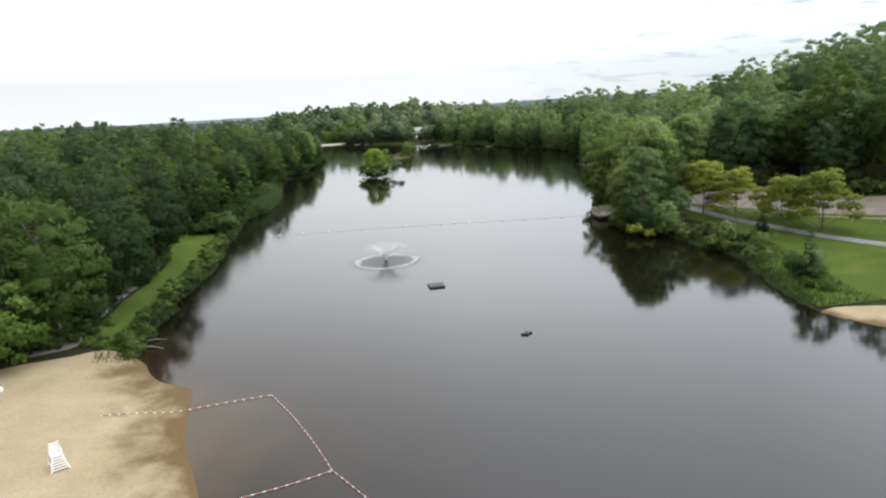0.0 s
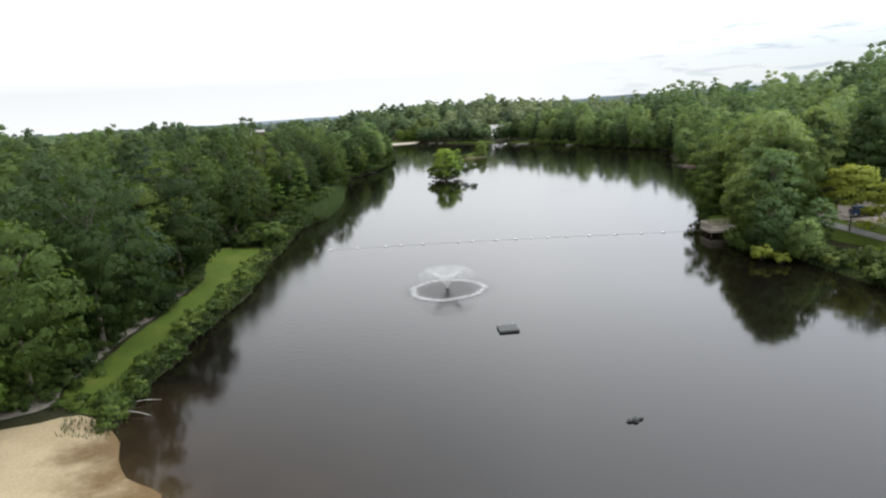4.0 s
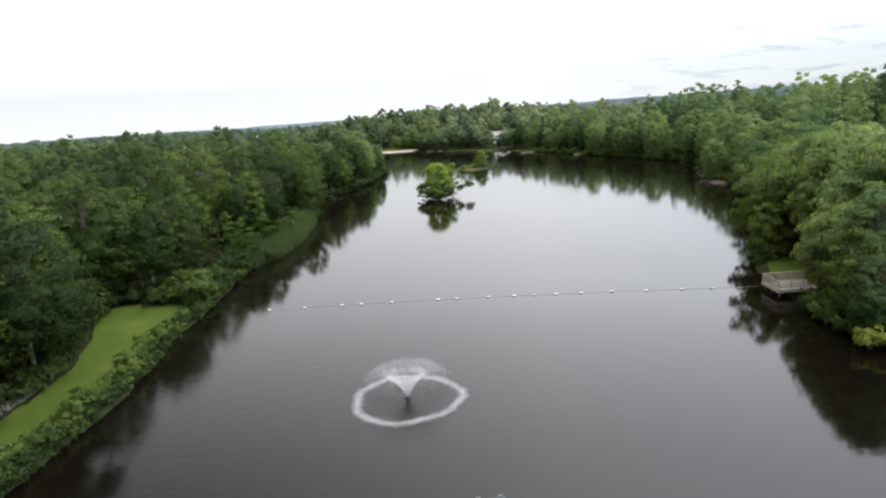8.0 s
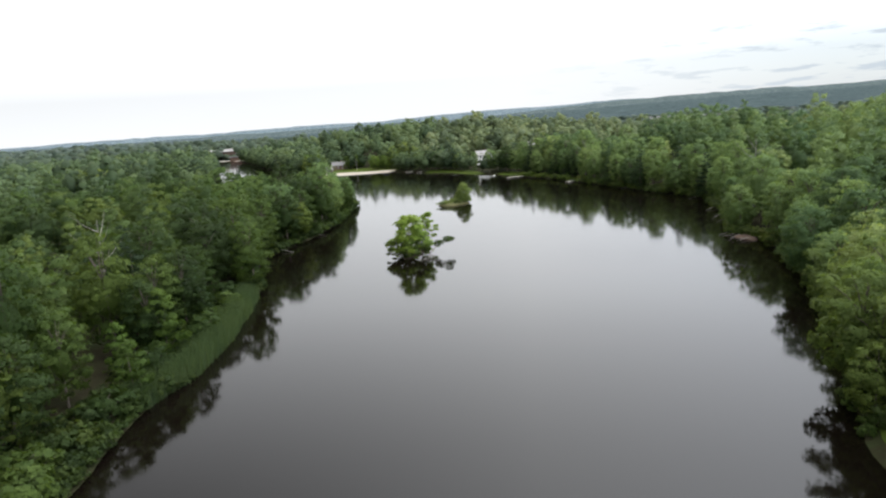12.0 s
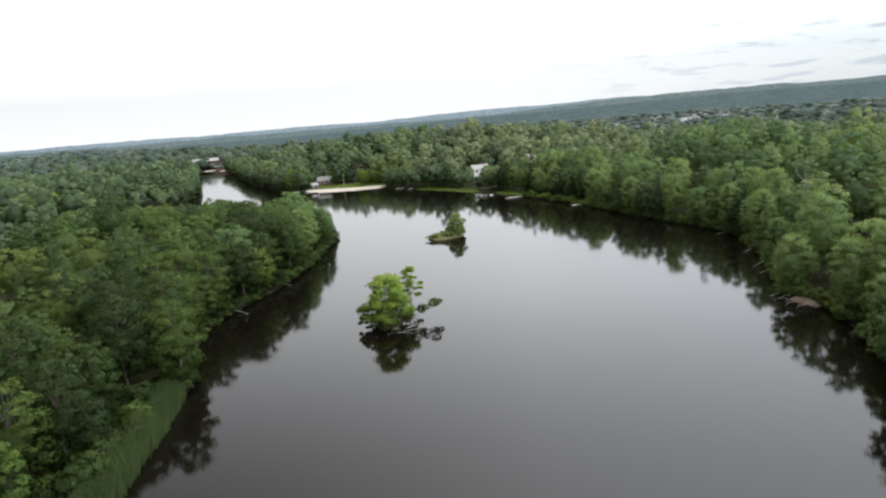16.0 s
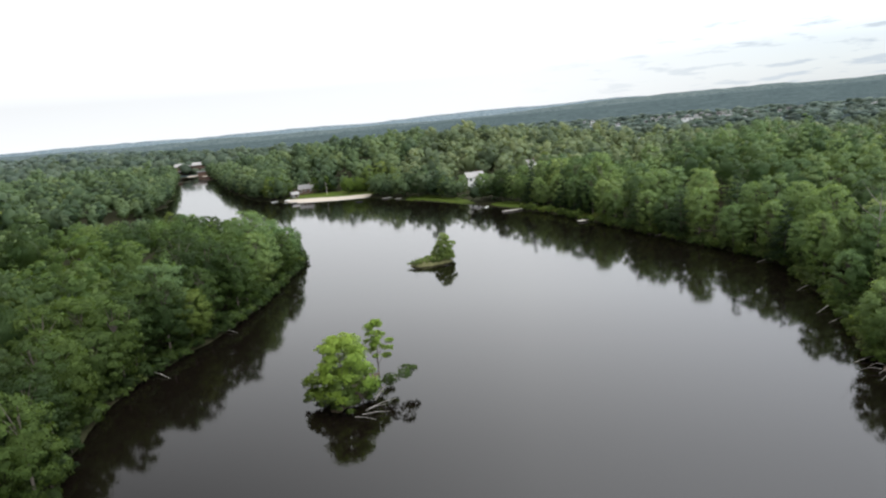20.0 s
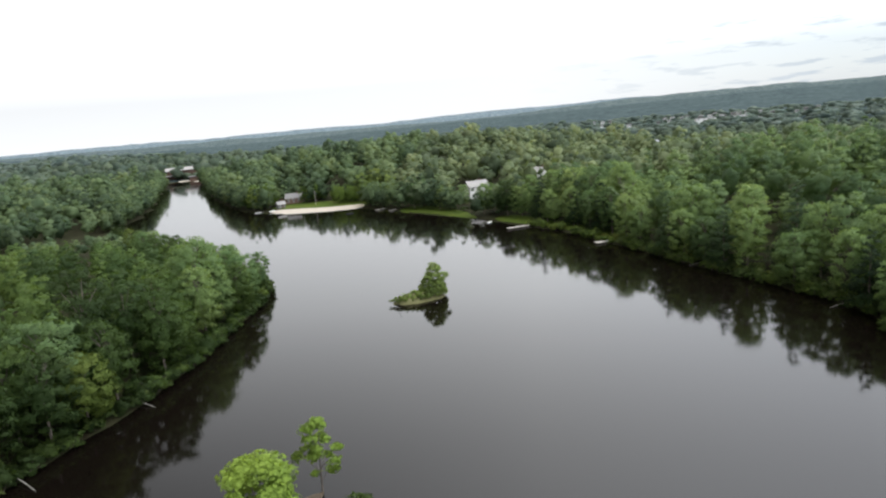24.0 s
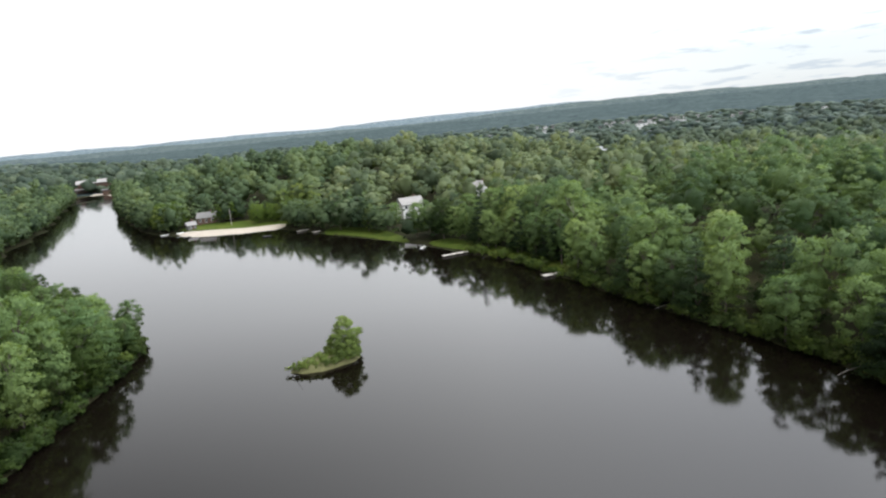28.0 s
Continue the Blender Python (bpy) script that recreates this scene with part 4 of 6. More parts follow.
for x, y, k, sc in [(-136.0, 508.5, 0, 1.2), (-131.5, 510.5, 1, 1.45), (-113.5, 515.0, 0, 1.0), (-107.0, 517.0, 1, 1.0), (-86.0, 509.5, 0, 0.85), (-80.0, 508.0, 1, 0.95)]:
    BRIGHTS[k].put(x, y, land_at(x, y) - 0.1, sc, x * 31 % 360, 1.0, "light green tree beside the lakeside beach", "trees by the far beach")
for x, y, k, sc in [(-22.5, 462.0, 1, 0.66), (-10.5, 466.0, 0, 0.6), (-46.0, 470.0, 0, 0.8), (-33.0, 461.0, 1, 0.7), (-12.5, 440.0, 2, 0.85), (12.0, 412.0, 3, 0.8), (20.5, 402.0, 1, 0.9)]:
    MAPLES_EAST[k % 2].put(x, y, land_at(x, y) - 0.1, sc, x * 31 % 360, 1.0, "tall garden tree on the far shore", "trees of the far gardens")
HAZEL = Stand(make_tree(R1, "hazel_tree", 9.0, 0.1, 4.6, 34, 2600, 0.42, LEAF_YOUNG, "broad", "lush light green tree at the edge of the sandy beach", thick=0.14))
HAZEL.put(-46.4, 54.4, 0.3, 1.08, 40)
HAZEL.put(-53.5, 48.0, 0.3, 0.85, 160)
HAZEL.put(-48.2, 62.6, 0.3, 0.55, 250)
for x, y, sc in [(-47.8, 61.6, 0.5), (-48.6, 58.4, 0.6), (-48.8, 66.6, 0.55), (-51.4, 54.6, 0.7)]:
    OAKS[int(x * 10) % 2].put(x, y, land_at(x, y) - 0.3, sc, x * 71 % 360, 1.0, "bushy dark green young oak at the wood's edge", "trees at the wood's edge")
for x, y, sc in [(-38.8, 60.6, 0.5), (-37.4, 61.4, 0.5), (-36.6, 63.0, 0.45), (-39.6, 62.6, 0.4)]:
    BUSHES[int(sc * 100) % 4].put(x, y, land_at(x, y) - 0.2, sc, x * 40 % 360, 1.0, "low leafy shrub between the beach and the lawn", "shrubs at the lawn's end")
for x, y, sc in [(-140.0, 512.0, 1.35), (-133.0, 514.0, 1.25), (-91.6, 508.0, 0.95), (-84.5, 509.0, 0.9), (-111.0, 518.5, 0.7), (-104.0, 519.0, 0.6)]:
    HAZEL.put(x, y, land_at(x, y) - 0.1, sc, x * 53 % 360, 1.15, "bright light green tree beside the far beach", "trees by the far beach")
for x, y, sc in [(33.8, 117.6, 1.2), (33.4, 114.2, 1.35), (33.8, 110.8, 1.2), (35.6, 108.0, 1.1), (34.6, 140.6, 0.7), (35.6, 141.8, 0.9)]:
    BUSHES[int(x * 10) % 4].put(x, y, max(0.0, land_at(x, y)) - 0.2, sc, x * 40 % 360, 1.0, "leafy green shrub overhanging the water by the deck", "shrubs by the deck")
BRIGHTS[0].put(-54.6, 167.0, land_at(-54.6, 167.0) - 0.1, 1.2, 30, 1.0, "bright light green young tree above the reeds")
BRIGHTS[1].put(-51.0, 152.0, land_at(-51.0, 152.0) - 0.1, 0.9, 80, 1.0, "bright light green young tree above the reeds")
for x, y, sc in [(-43.4, 60.6, 1.0), (-45.2, 62.6, 1.35), (-46.4, 65.2, 1.4), (-41.8, 64.6, 0.55), (-41.2, 67.4, 0.45), (-42.8, 62.2, 0.7), (-44.4, 64.8, 0.9), (-40.6, 60.8, 0.5), (-45.6, 68.4, 0.9), (-39.4, 62.0, 0.45), (-46.8, 72.6, 1.0), (-44.2, 60.2, 0.7)]:
    BUSHES[int(sc * 100) % 4].put(x, y, land_at(x, y) - 0.2, sc, x * 40 % 360, 1.0, "leafy green shrub between the beach and the lawn", "shrubs at the lawn's end")
for x, y, k, sc in [(-47.4, 126.8, 0, 2.1)]:
    BUSHES_DARK[k].put(x, y, land_at(x, y) - 0.2, sc, 40, 0.9, "large rounded dark green bush at the end of the lawn")


def plant_bushes():
    rng = np.random.default_rng(33)
    n = 0
    for q, nn in shoreline_walk(1.6):
        x, y = q
        d = seen_from(np.array([x]), np.array([y]))[0]
        left_bank = x < 0 and 57 < y < 130
        right_bank = x > 0 and 66 < y < 121
        belt = x < 0 and 128 < y < 205
        wild = d < 200 and y < 410 and not left_bank and not right_bank and (x < -46 or (x > 0 and y > 128))
        chance = 0.5 if belt else 0.92 if left_bank else (0.8 if y > 84 else 0.4) if right_bank else 0.5 if wild else 0
        if rng.uniform() > chance or n > 420:
            continue
        off = rng.uniform(0.2, 2.4) if left_bank else rng.uniform(0.4, 5.0) if right_bank else rng.uniform(-0.3, 0.7)
        if belt:
            off = rng.uniform(0.6, 6.0) + (2.6 if y > 156 else 0)
        p = q + nn * off
        if shore(p[:1], p[1:])[0] < -0.3 or (30 < p[0] < 39 and 121 < p[1] < 142):
            continue
        sc = rng.triangular(0.4, 0.7, 1.25) if left_bank else rng.triangular(0.3, 0.5, 1.0) if right_bank else rng.uniform(0.75, 1.5)
        if belt:
            sc = rng.uniform(0.8, 2.2)
        kind = BUSHES if left_bank or right_bank or x > 0 else BUSHES_DARK
        kind[rng.integers(len(kind))].put(p[0], p[1], land_at(*p) - 0.15, sc, rng.uniform(0, 360), rng.uniform(0.8, 1.1), group="shrubs along the bank")
        n += 1


plant_bushes()
for x, y, sc in [(33.4, 106.6, 1.15), (35.4, 104.6, 0.8)]:
    b = Stand(make_tree(R1, "bush", 2.3, 0.1, 1.5, 7, 300, 0.45, LEAF_YELLOW, "broad", "bright yellow green shrub overhanging the water", "shrub", thick=0.05))
    b.put(x, y, max(0.0, land_at(x, y)) - 0.1, sc, 10)


# ---------------------------------------------------------------- the woods behind, joined
def wood_templates(seed, count, h, base, rad, lobes, cards, size, shrink, kinds, low=0.22, dome=0.75, sub=1):
    rng = np.random.default_rng(seed)
    out = []
    for k in range(count):
        hh, rr = h * rng.uniform(0.9, 1.1), rad * rng.uniform(0.85, 1.15)
        lb = crown_lobes(rng, hh, base, rr, lobes, kinds[k % len(kinds)])
        lb = [b for b in lb if b[2] > base + (hh - base) * low]
        out.append(join_cards(*sprays(rng, lb, cards, size, 0.4, 0.7, dome), *cores(rng, lb, sub, shrink, dome)))
    return out


def plant_woods(name, x, y, z, templates, seed, mat, label, lo=0.85, hi=1.2, squat=1.0, cap=None):
    rng = np.random.default_rng(seed)
    which = rng.integers(len(templates), size=len(x))
    a, s, tall = rng.uniform(0, 6.283, len(x)), rng.uniform(lo, hi, len(x)), squat * rng.uniform(0.82, 1.18, len(x))
    if cap is not None:
        s = np.minimum(s, cap / (18.0 * tall))
    vs, fs, ns, ts, base = [], [], [], [], 0
    tone = rng.uniform(0, 1, len(x))
    for k, (tv, tf, tn) in enumerate(templates):
        i = np.nonzero(which == k)[0]
        if not len(i):
            continue
        c, sn = (np.cos(a[i]) * s[i])[:, None], (np.sin(a[i]) * s[i])[:, None]
        px = x[i][:, None] + c * tv[:, 0] - sn * tv[:, 1]
        py = y[i][:, None] + sn * tv[:, 0] + c * tv[:, 1]
        pz = z[i][:, None] + (s[i] * tall[i])[:, None] * tv[:, 2]
        vs.append(np.stack([px, py, pz], 2).reshape(-1, 3))
        c, sn = np.cos(a[i])[:, None], np.sin(a[i])[:, None]
        ns.append(np.stack([c * tn[:, 0] - sn * tn[:, 1], sn * tn[:, 0] + c * tn[:, 1], np.tile(tn[:, 2], (len(i), 1))], 2).reshape(-1, 3))
        ts.append(np.repeat(tone[i], len(tv)))
        fs.append((tf[None] + (base + np.arange(len(i)) * len(tv))[:, None, None]).reshape(-1, 3))
        base += len(i) * len(tv)
    ob = mesh_ob(name, np.concatenate(vs), np.concatenate(fs), mat, normals=np.concatenate(ns), tint=np.concatenate(ts))
    return tagged(ob, label, "woodland", kind="stuff")


def height_limit(x, y):
    """The wood on the point is lower towards the inlet."""
    low = np.clip(22.0 - (y - 300) * 0.105, 6.0, 40.0) - 3.0
    return np.where((x < -76) & (x > -190) & (y > 300) & (y < 470), low, 40.0)


def build_woods():
    rng = np.random.default_rng(5)
    fine = wood_templates(50, 8, 17.0, 0.8, 5.3, 38, 1300, 0.50, 0.82, ["broad", "broad", "broad", "pine"], 0.1, 1.0)
    near = wood_templates(51, 10, 17.0, 2.0, 5.3, 24, 560, 0.62, 0.86, ["broad", "broad", "broad", "broad", "pine"], 0.22, 1.05)
    mid = wood_templates(52, 9, 18.0, 3.0, 6.4, 12, 120, 0.9, 0.94, ["round", "broad"], 0.35, 1.0)
    full = wood_templates(54, 6, 15.0, 0.3, 5.0, 12, 130, 0.85, 0.86, ["broad"], 0.0, 1.0)
    far = wood_templates(53, 5, 15.0, 4.0, 7.6, 3, 8, 1.8, 1.0, ["round"], 0.0, 1.5)
    # behind the first rows
    x, y = scatter(rng, -330, 300, -10, 640, 9.9)
    d, sd = seen_from(x, y), shore(x, y)
    ok = clear_of(x, y) & (sd > 6) & (d < 230)
    ok &= ~((x < 0) & (y > 118) & (y < 206) & (sd < 13))
    x, y, d, sd = x[ok], y[ok], d[ok], sd[ok]
    gap = np.array([np.hypot(SHORE_TREES[:, 0] - a, SHORE_TREES[:, 1] - b).min() for a, b in zip(x, y)])
    ok = gap > 5.6
    x, y, sd, d = x[ok], y[ok], sd[ok], d[ok]
    z = land(x, y, sd) - 1.0
    rim = np.min([edge_distance(np.array(c, float), x, y) for c in CLEAR[:4]], axis=0) < 26
    d = np.where(rim, 0, d)
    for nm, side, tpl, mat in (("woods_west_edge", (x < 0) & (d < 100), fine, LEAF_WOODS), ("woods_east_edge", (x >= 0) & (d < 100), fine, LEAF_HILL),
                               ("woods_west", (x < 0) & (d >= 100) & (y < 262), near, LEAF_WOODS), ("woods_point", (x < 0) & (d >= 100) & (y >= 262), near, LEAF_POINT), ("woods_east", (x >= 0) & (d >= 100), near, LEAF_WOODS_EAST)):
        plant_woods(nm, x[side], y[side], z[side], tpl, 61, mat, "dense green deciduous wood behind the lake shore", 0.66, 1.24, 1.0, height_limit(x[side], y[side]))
    # the middle distance
    x, y = scatter(rng, -700, 640, -60, 820, 11.0)
    d, sd = seen_from(x, y), shore(x, y)
    ok = clear_of(x, y) & (sd > 6) & (d >= 230) & (d < 600)
    x, y, sd = x[ok], y[ok], sd[ok]
    z = land(x, y, sd) - 1.5
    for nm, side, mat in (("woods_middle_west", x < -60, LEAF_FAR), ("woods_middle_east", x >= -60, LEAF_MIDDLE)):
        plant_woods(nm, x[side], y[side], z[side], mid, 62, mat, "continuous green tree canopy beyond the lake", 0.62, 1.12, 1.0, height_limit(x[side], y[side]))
    # full crowned trees along the far shore and round its clearings
    pts = [q + n * (k + (6.0 if -56 < q[0] < 32 and 370 < q[1] < 475 else 0)) for q, n in shoreline_walk(5.2) for k in (2.6, 6.5)]
    for c in [CLEAR[4], CLEAR[7], CLEAR[9]]:
        c = np.array(c, float)
        mid_c = c.mean(0)
        for a, bb in zip(c, np.roll(c, -1, 0)):
            k = max(1, int(np.hypot(*(bb - a)) / 5.0))
            for u in (np.arange(k) + 0.5) / k:
                p = a + (bb - a) * u
                pts.append(p + (p - mid_c) / np.hypot(*(p - mid_c)) * 2.5)
    e = np.array(pts) + rng.uniform(-0.8, 0.8, (len(pts), 2))
    de, se = seen_from(e[:, 0], e[:, 1]), shore(e[:, 0], e[:, 1])
    ok = clear_of(e[:, 0], e[:, 1]) & ((de > 245) | (e[:, 1] > 432)) & (de < 5000) & (se > 1.5)
    x, y, se = e[ok, 0], e[ok, 1], se[ok]
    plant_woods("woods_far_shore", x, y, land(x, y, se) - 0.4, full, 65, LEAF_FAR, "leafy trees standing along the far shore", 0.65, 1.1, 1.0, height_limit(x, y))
    # the far flats
    x, y = scatter(rng, -1150, 1050, 400, 1350, 15.5)
    d = seen_from(x, y)
    ok = (d >= 600) & (d < 1050) & (shore(x, y) > 8)
    x, y = x[ok], y[ok]
    # both far canopies below wear the haze-tinted leaves
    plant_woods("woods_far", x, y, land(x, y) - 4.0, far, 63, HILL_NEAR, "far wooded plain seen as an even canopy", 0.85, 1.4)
    x, y = scatter(rng, -1900, 1700, 900, 2000, 34.0)
    d = seen_from(x, y)
    ok = (d >= 1050) & (d < 1750)
    x, y = x[ok], y[ok]
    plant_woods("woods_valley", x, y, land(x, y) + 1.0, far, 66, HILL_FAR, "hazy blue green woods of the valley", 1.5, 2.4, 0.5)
    # round the rest of the lake, out of the view
    x, y = scatter(rng, -160, 200, -160, 260, 24.0)
    d, sd = seen_from(x, y), shore(x, y)
    ok = clear_of(x, y) & (sd > 8) & (d > 5000)
    x, y, sd = x[ok], y[ok], sd[ok]
    plant_woods("woods_south", x, y, land(x, y, sd) - 1.5, mid, 64, LEAF_WOODS, "green wood round the near end of the lake", 0.8, 1.15)


build_woods()


# low growth that closes the banks and the wood's edges down to the water
def build_undergrowth():
    rng = np.random.default_rng(91)
    tpl = wood_templates(90, 9, 2.6, 0.0, 1.9, 5, 58, 0.56, 0.74, ["broad"], 0.0)
    pts = []
    for q, n in shoreline_walk(1.25):
        x, y = q
        back = 2.8 if x < 0 and 156 < y < 204 else 0.0      # behind the reed bed
        if (x < 0 and y < 126) or (x > 0 and y < 84) or y > 470:
            continue
        wide = 5.0 if x > 0 and 82 < y < 121 else 3.0 if x > 0 and y < 82 else 8.0 if x < 0 and y < 206 else 4.5
        for k in range(3 if wide > 5 else 2):
            pts.append((*(q + n * (back + wide * rng.uniform(0.03, 1.0) ** 1.2)), 0))
    for line, side in (([(-42.8, 63), (-44.8, 72), (-46.6, 86), (-49, 99), (-52.4, 107), (-57, 116), (-59, 123.5), (-52.5, 128.5), (-48, 130)], -1), ([(51, 137), (58, 136.5), (66, 134.5), (71.6, 125), (74.6, 112.5), (80, 106), (92, 94)], 1), ([(-61, 34), (-55, 46.5), (-48, 55.5), (-44, 61)], -1)):
        for (ax, ay), (bx, by) in zip(line, line[1:]):
            for k in range(max(1, int(math.hypot(bx - ax, by - ay) / 0.6))):
                u = rng.uniform()
                pts.append((ax + (bx - ax) * u + side * rng.uniform(-0.9, 2.8), ay + (by - ay) * u + rng.uniform(-0.5, 0.5), rng.uniform(0.5, 1.5)))
    e = np.array(pts)
    x, y, _ = e.T
    d, sd = seen_from(x, y), shore(x, y)
    ok = (sd > 0.15) & (d < 420) & ~((x > 30) & (x < 39) & (y > 121) & (y < 142)) & ~inside(CLEAR[6], x, y) & ~inside(CLEAR[7], x, y) & ~inside(CLEAR[9], x, y)
    ok &= ~((x > -56) & (x < 31) & (y > 372) & (y < 478))
    ok &= ~inside([(45, 62), (47.5, 80), (53, 96), (60, 100), (90, 60), (60, 50)], x, y)
    x, y, sd = x[ok], y[ok], sd[ok]
    z = land(x, y, sd) - 0.25
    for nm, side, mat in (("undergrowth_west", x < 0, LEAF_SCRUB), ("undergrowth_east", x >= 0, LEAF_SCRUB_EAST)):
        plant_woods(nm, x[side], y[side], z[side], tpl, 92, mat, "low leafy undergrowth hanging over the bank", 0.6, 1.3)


def build_sedge():
    """Knee-high growth at the water's edge below the lawn."""
    rng = np.random.default_rng(95)
    tpl = wood_templates(96, 6, 1.5, 0.0, 1.2, 5, 46, 0.36, 0.7, ["broad"], 0.0)
    p = np.array([q + n * rng.uniform(-0.1, 1.1) for q, n in shoreline_walk(0.55) if q[0] < 0 and 62 < q[1] < 160])
    x, y = p.T
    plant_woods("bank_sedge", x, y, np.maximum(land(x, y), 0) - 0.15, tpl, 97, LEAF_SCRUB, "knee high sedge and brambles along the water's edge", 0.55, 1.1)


build_undergrowth()
build_sedge()


# ---------------------------------------------------------------- far hills
def ridge(name, y0, depth, x0, x1, height, seed, mat, label, step=60.0, rows=9):
    """A long low hill: its crest follows height(x)."""
    xs = np.arange(x0, x1 + 1, step)
    vs = []
    for r in range(rows):
        u = r / (rows - 1)
        rise = math.sin(u * math.pi * 0.5) ** 1.2
        for x in xs:
            n = noise.fractal(Vector((x * 0.0016 + seed, y0 * 0.001, u * 1.3)), 0.8, 2.0, 5)
            f = noise.fractal(Vector((x * 0.012 + seed, u * 9.0, 2.0)), 0.9, 2.0, 4)
            vs.append((x, y0 + depth * u, -70 + rise * (height(x) + 70 + 10 * n) + 4.5 * f * (0.3 + u)))
    w = len(xs)
    i = (np.arange(rows - 1)[:, None] * w + np.arange(w - 1)).ravel()
    ob = mesh_ob(name, vs, np.c_[i, i + 1, i + w + 1, i + w], mat, smooth=True)
    return tagged(ob, label, "hills", kind="structure")


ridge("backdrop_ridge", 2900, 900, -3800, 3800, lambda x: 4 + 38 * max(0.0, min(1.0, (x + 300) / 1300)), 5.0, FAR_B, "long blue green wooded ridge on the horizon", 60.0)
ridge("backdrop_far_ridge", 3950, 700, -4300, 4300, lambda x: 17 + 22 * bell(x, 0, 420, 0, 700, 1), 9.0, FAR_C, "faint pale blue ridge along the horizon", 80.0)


# ---------------------------------------------------------------- things on the water
def fountain():
    x0, y0 = -10.4, 96.2
    rng = np.random.default_rng(3)
    ob = thing("fountain", pose(x0, y0, 0), "floating fountain throwing a white cone of spray", "fountain")
    bm = bmesh.new()
    bmesh.ops.create_cone(bm, segments=16, radius1=0.20, radius2=0.18, depth=0.12, cap_ends=True, matrix=pose(0, 0, 0.06))
    bmesh.ops.create_cone(bm, segments=12, radius1=0.12, radius2=0.07, depth=0.22, cap_ends=True, matrix=pose(0, 0, 0.2))
    for a in range(0, 360, 90):
        box(bm, 0.30 * math.cos(radians(a)), 0.30 * math.sin(radians(a)), 0.03, 0.24, 0.06, 0.05, a, 0.01)
    part("float", bm, DARK, ob, "dark round fountain float")

    def drops(r, z, a, size, stretch=None):
        n = len(r)
        s = size * rng.uniform(0.6, 1.4, n)
        c = np.c_[r * np.cos(a), r * np.sin(a), z]
        o = np.array([(1, 0, -0.6), (-0.5, 0.87, -0.6), (-0.5, -0.87, -0.6), (0, 0, 1.0)])
        e = np.tile(o[None], (n, 1, 1)) * s[:, None, None]
        if stretch is not None:
            e[:, 3] += stretch * s[:, None]
        return (c[:, None] + e).reshape(-1, 3), (np.arange(n)[:, None, None] * 4 + np.array([(0, 2, 1), (0, 1, 3), (1, 2, 3), (2, 0, 3)])).reshape(-1, 3)

    # jets: up to about 2.5 m and down at about 4.9 m, a white fan near the nozzle and mist further out
    def jets(n, u, spread, size):
        a = rng.uniform(0, 6.2832, n)
        reach, top = rng.normal(4.9, 0.12, n), rng.normal(2.55, 0.07, n)
        loose = np.clip(u - 0.15, 0, 1)
        r = reach * u + rng.normal(0, 1, n) * (0.012 + spread * loose)
        z = 0.14 + 4 * top * u * (1 - u) + rng.normal(0, 1, n) * (0.015 + spread * 1.3 * loose)
        r, z, a = r[z > 0.02], z[z > 0.02], a[z > 0.02]
        return drops(r, z, a, np.full(len(r), size))

    v, f = jets(8500, 0.42 * (1 - np.sqrt(rng.uniform(0, 1, 8500))), 0.14, 0.024)
    tagged(mesh_ob("jets", v, f, FOAM, ob), "white fan of water rising from the nozzle", kind="stuff")
    v, f = jets(11000, 0.27 + 0.50 * rng.uniform(0, 1, 11000) ** 1.5, 0.22, 0.0135)
    tagged(mesh_ob("spray", v, f, FOAM, ob), "fine white drops arching outwards", kind="stuff")
    n = 12000
    a = rng.uniform(0, 6.2832, n)
    wob = 0.20 * np.sin(3 * a + 1) + 0.14 * np.sin(7 * a) + 0.06 * np.sin(23 * a)
    r = 4.8 + wob * 0.7 + rng.normal(0, 0.25, n)
    z = np.abs(rng.normal(0.01, 0.07, n))
    v, f = drops(r, z, a, np.full(n, 0.021))
    tagged(mesh_ob("splash_ring", v, f, FOAM, ob), "ring of white splashes where the spray lands", kind="stuff")


fountain()


def raft():
    ob = thing("swim_raft", pose(-1.95, 79.9, 0, 0, 0, 12), "square grey floating swim raft with dark edges", "raft")
    bm = bmesh.new()
    box(bm, 0, 0, 0.10, 2.2, 1.9, 0.24, 0, 0.05)
    part("hull", bm, DARK, ob, "dark green plastic hull")
    for i in range(3):
        for j in range(3):
            bm = bmesh.new()
            box(bm, (i - 1) * 0.71, (j - 1) * 0.61, 0.235, 0.675, 0.575, 0.06, 0, 0.02)
            part("panel", bm, RAFT_TOP, ob)
    for sx in (-1, 1):
        bm = bmesh.new()
        tube(bm, [(sx * 0.85, 0.9, 0.22), (sx * 0.85, 0.9, 0.34), (sx * 0.6, 0.9, 0.34), (sx * 0.6, 0.9, 0.22)], [0.02] * 4, 6)
        part("cleat", bm, STEEL, ob)


raft()


def small_float():
    ob = thing("mooring_float", pose(8.0, 59.2, 0, 0, 0, 25), "small dark mooring float lying in the water", "float")
    bm = bmesh.new()
    bmesh.ops.create_cone(bm, segments=14, radius1=0.30, radius2=0.24, depth=0.26, cap_ends=True, matrix=pose(0, 0, 0.1))
    part("body", bm, DARK, ob)
    for sx in (-1, 1):
        bm = bmesh.new()
        tube(bm, [(sx * 0.25, 0, 0.08), (sx * 0.5, 0.05, 0.10), (sx * 0.72, 0.02, 0.02)], [0.13, 0.15, 0.07], 8)
        part("arm", bm, DARK, ob)
    bm = bmesh.new()
    tube(bm, [(0, 0, 0.2), (0, 0, 0.36)], [0.06, 0.05], 8)
    part("stub", bm, DARK, ob)


small_float()


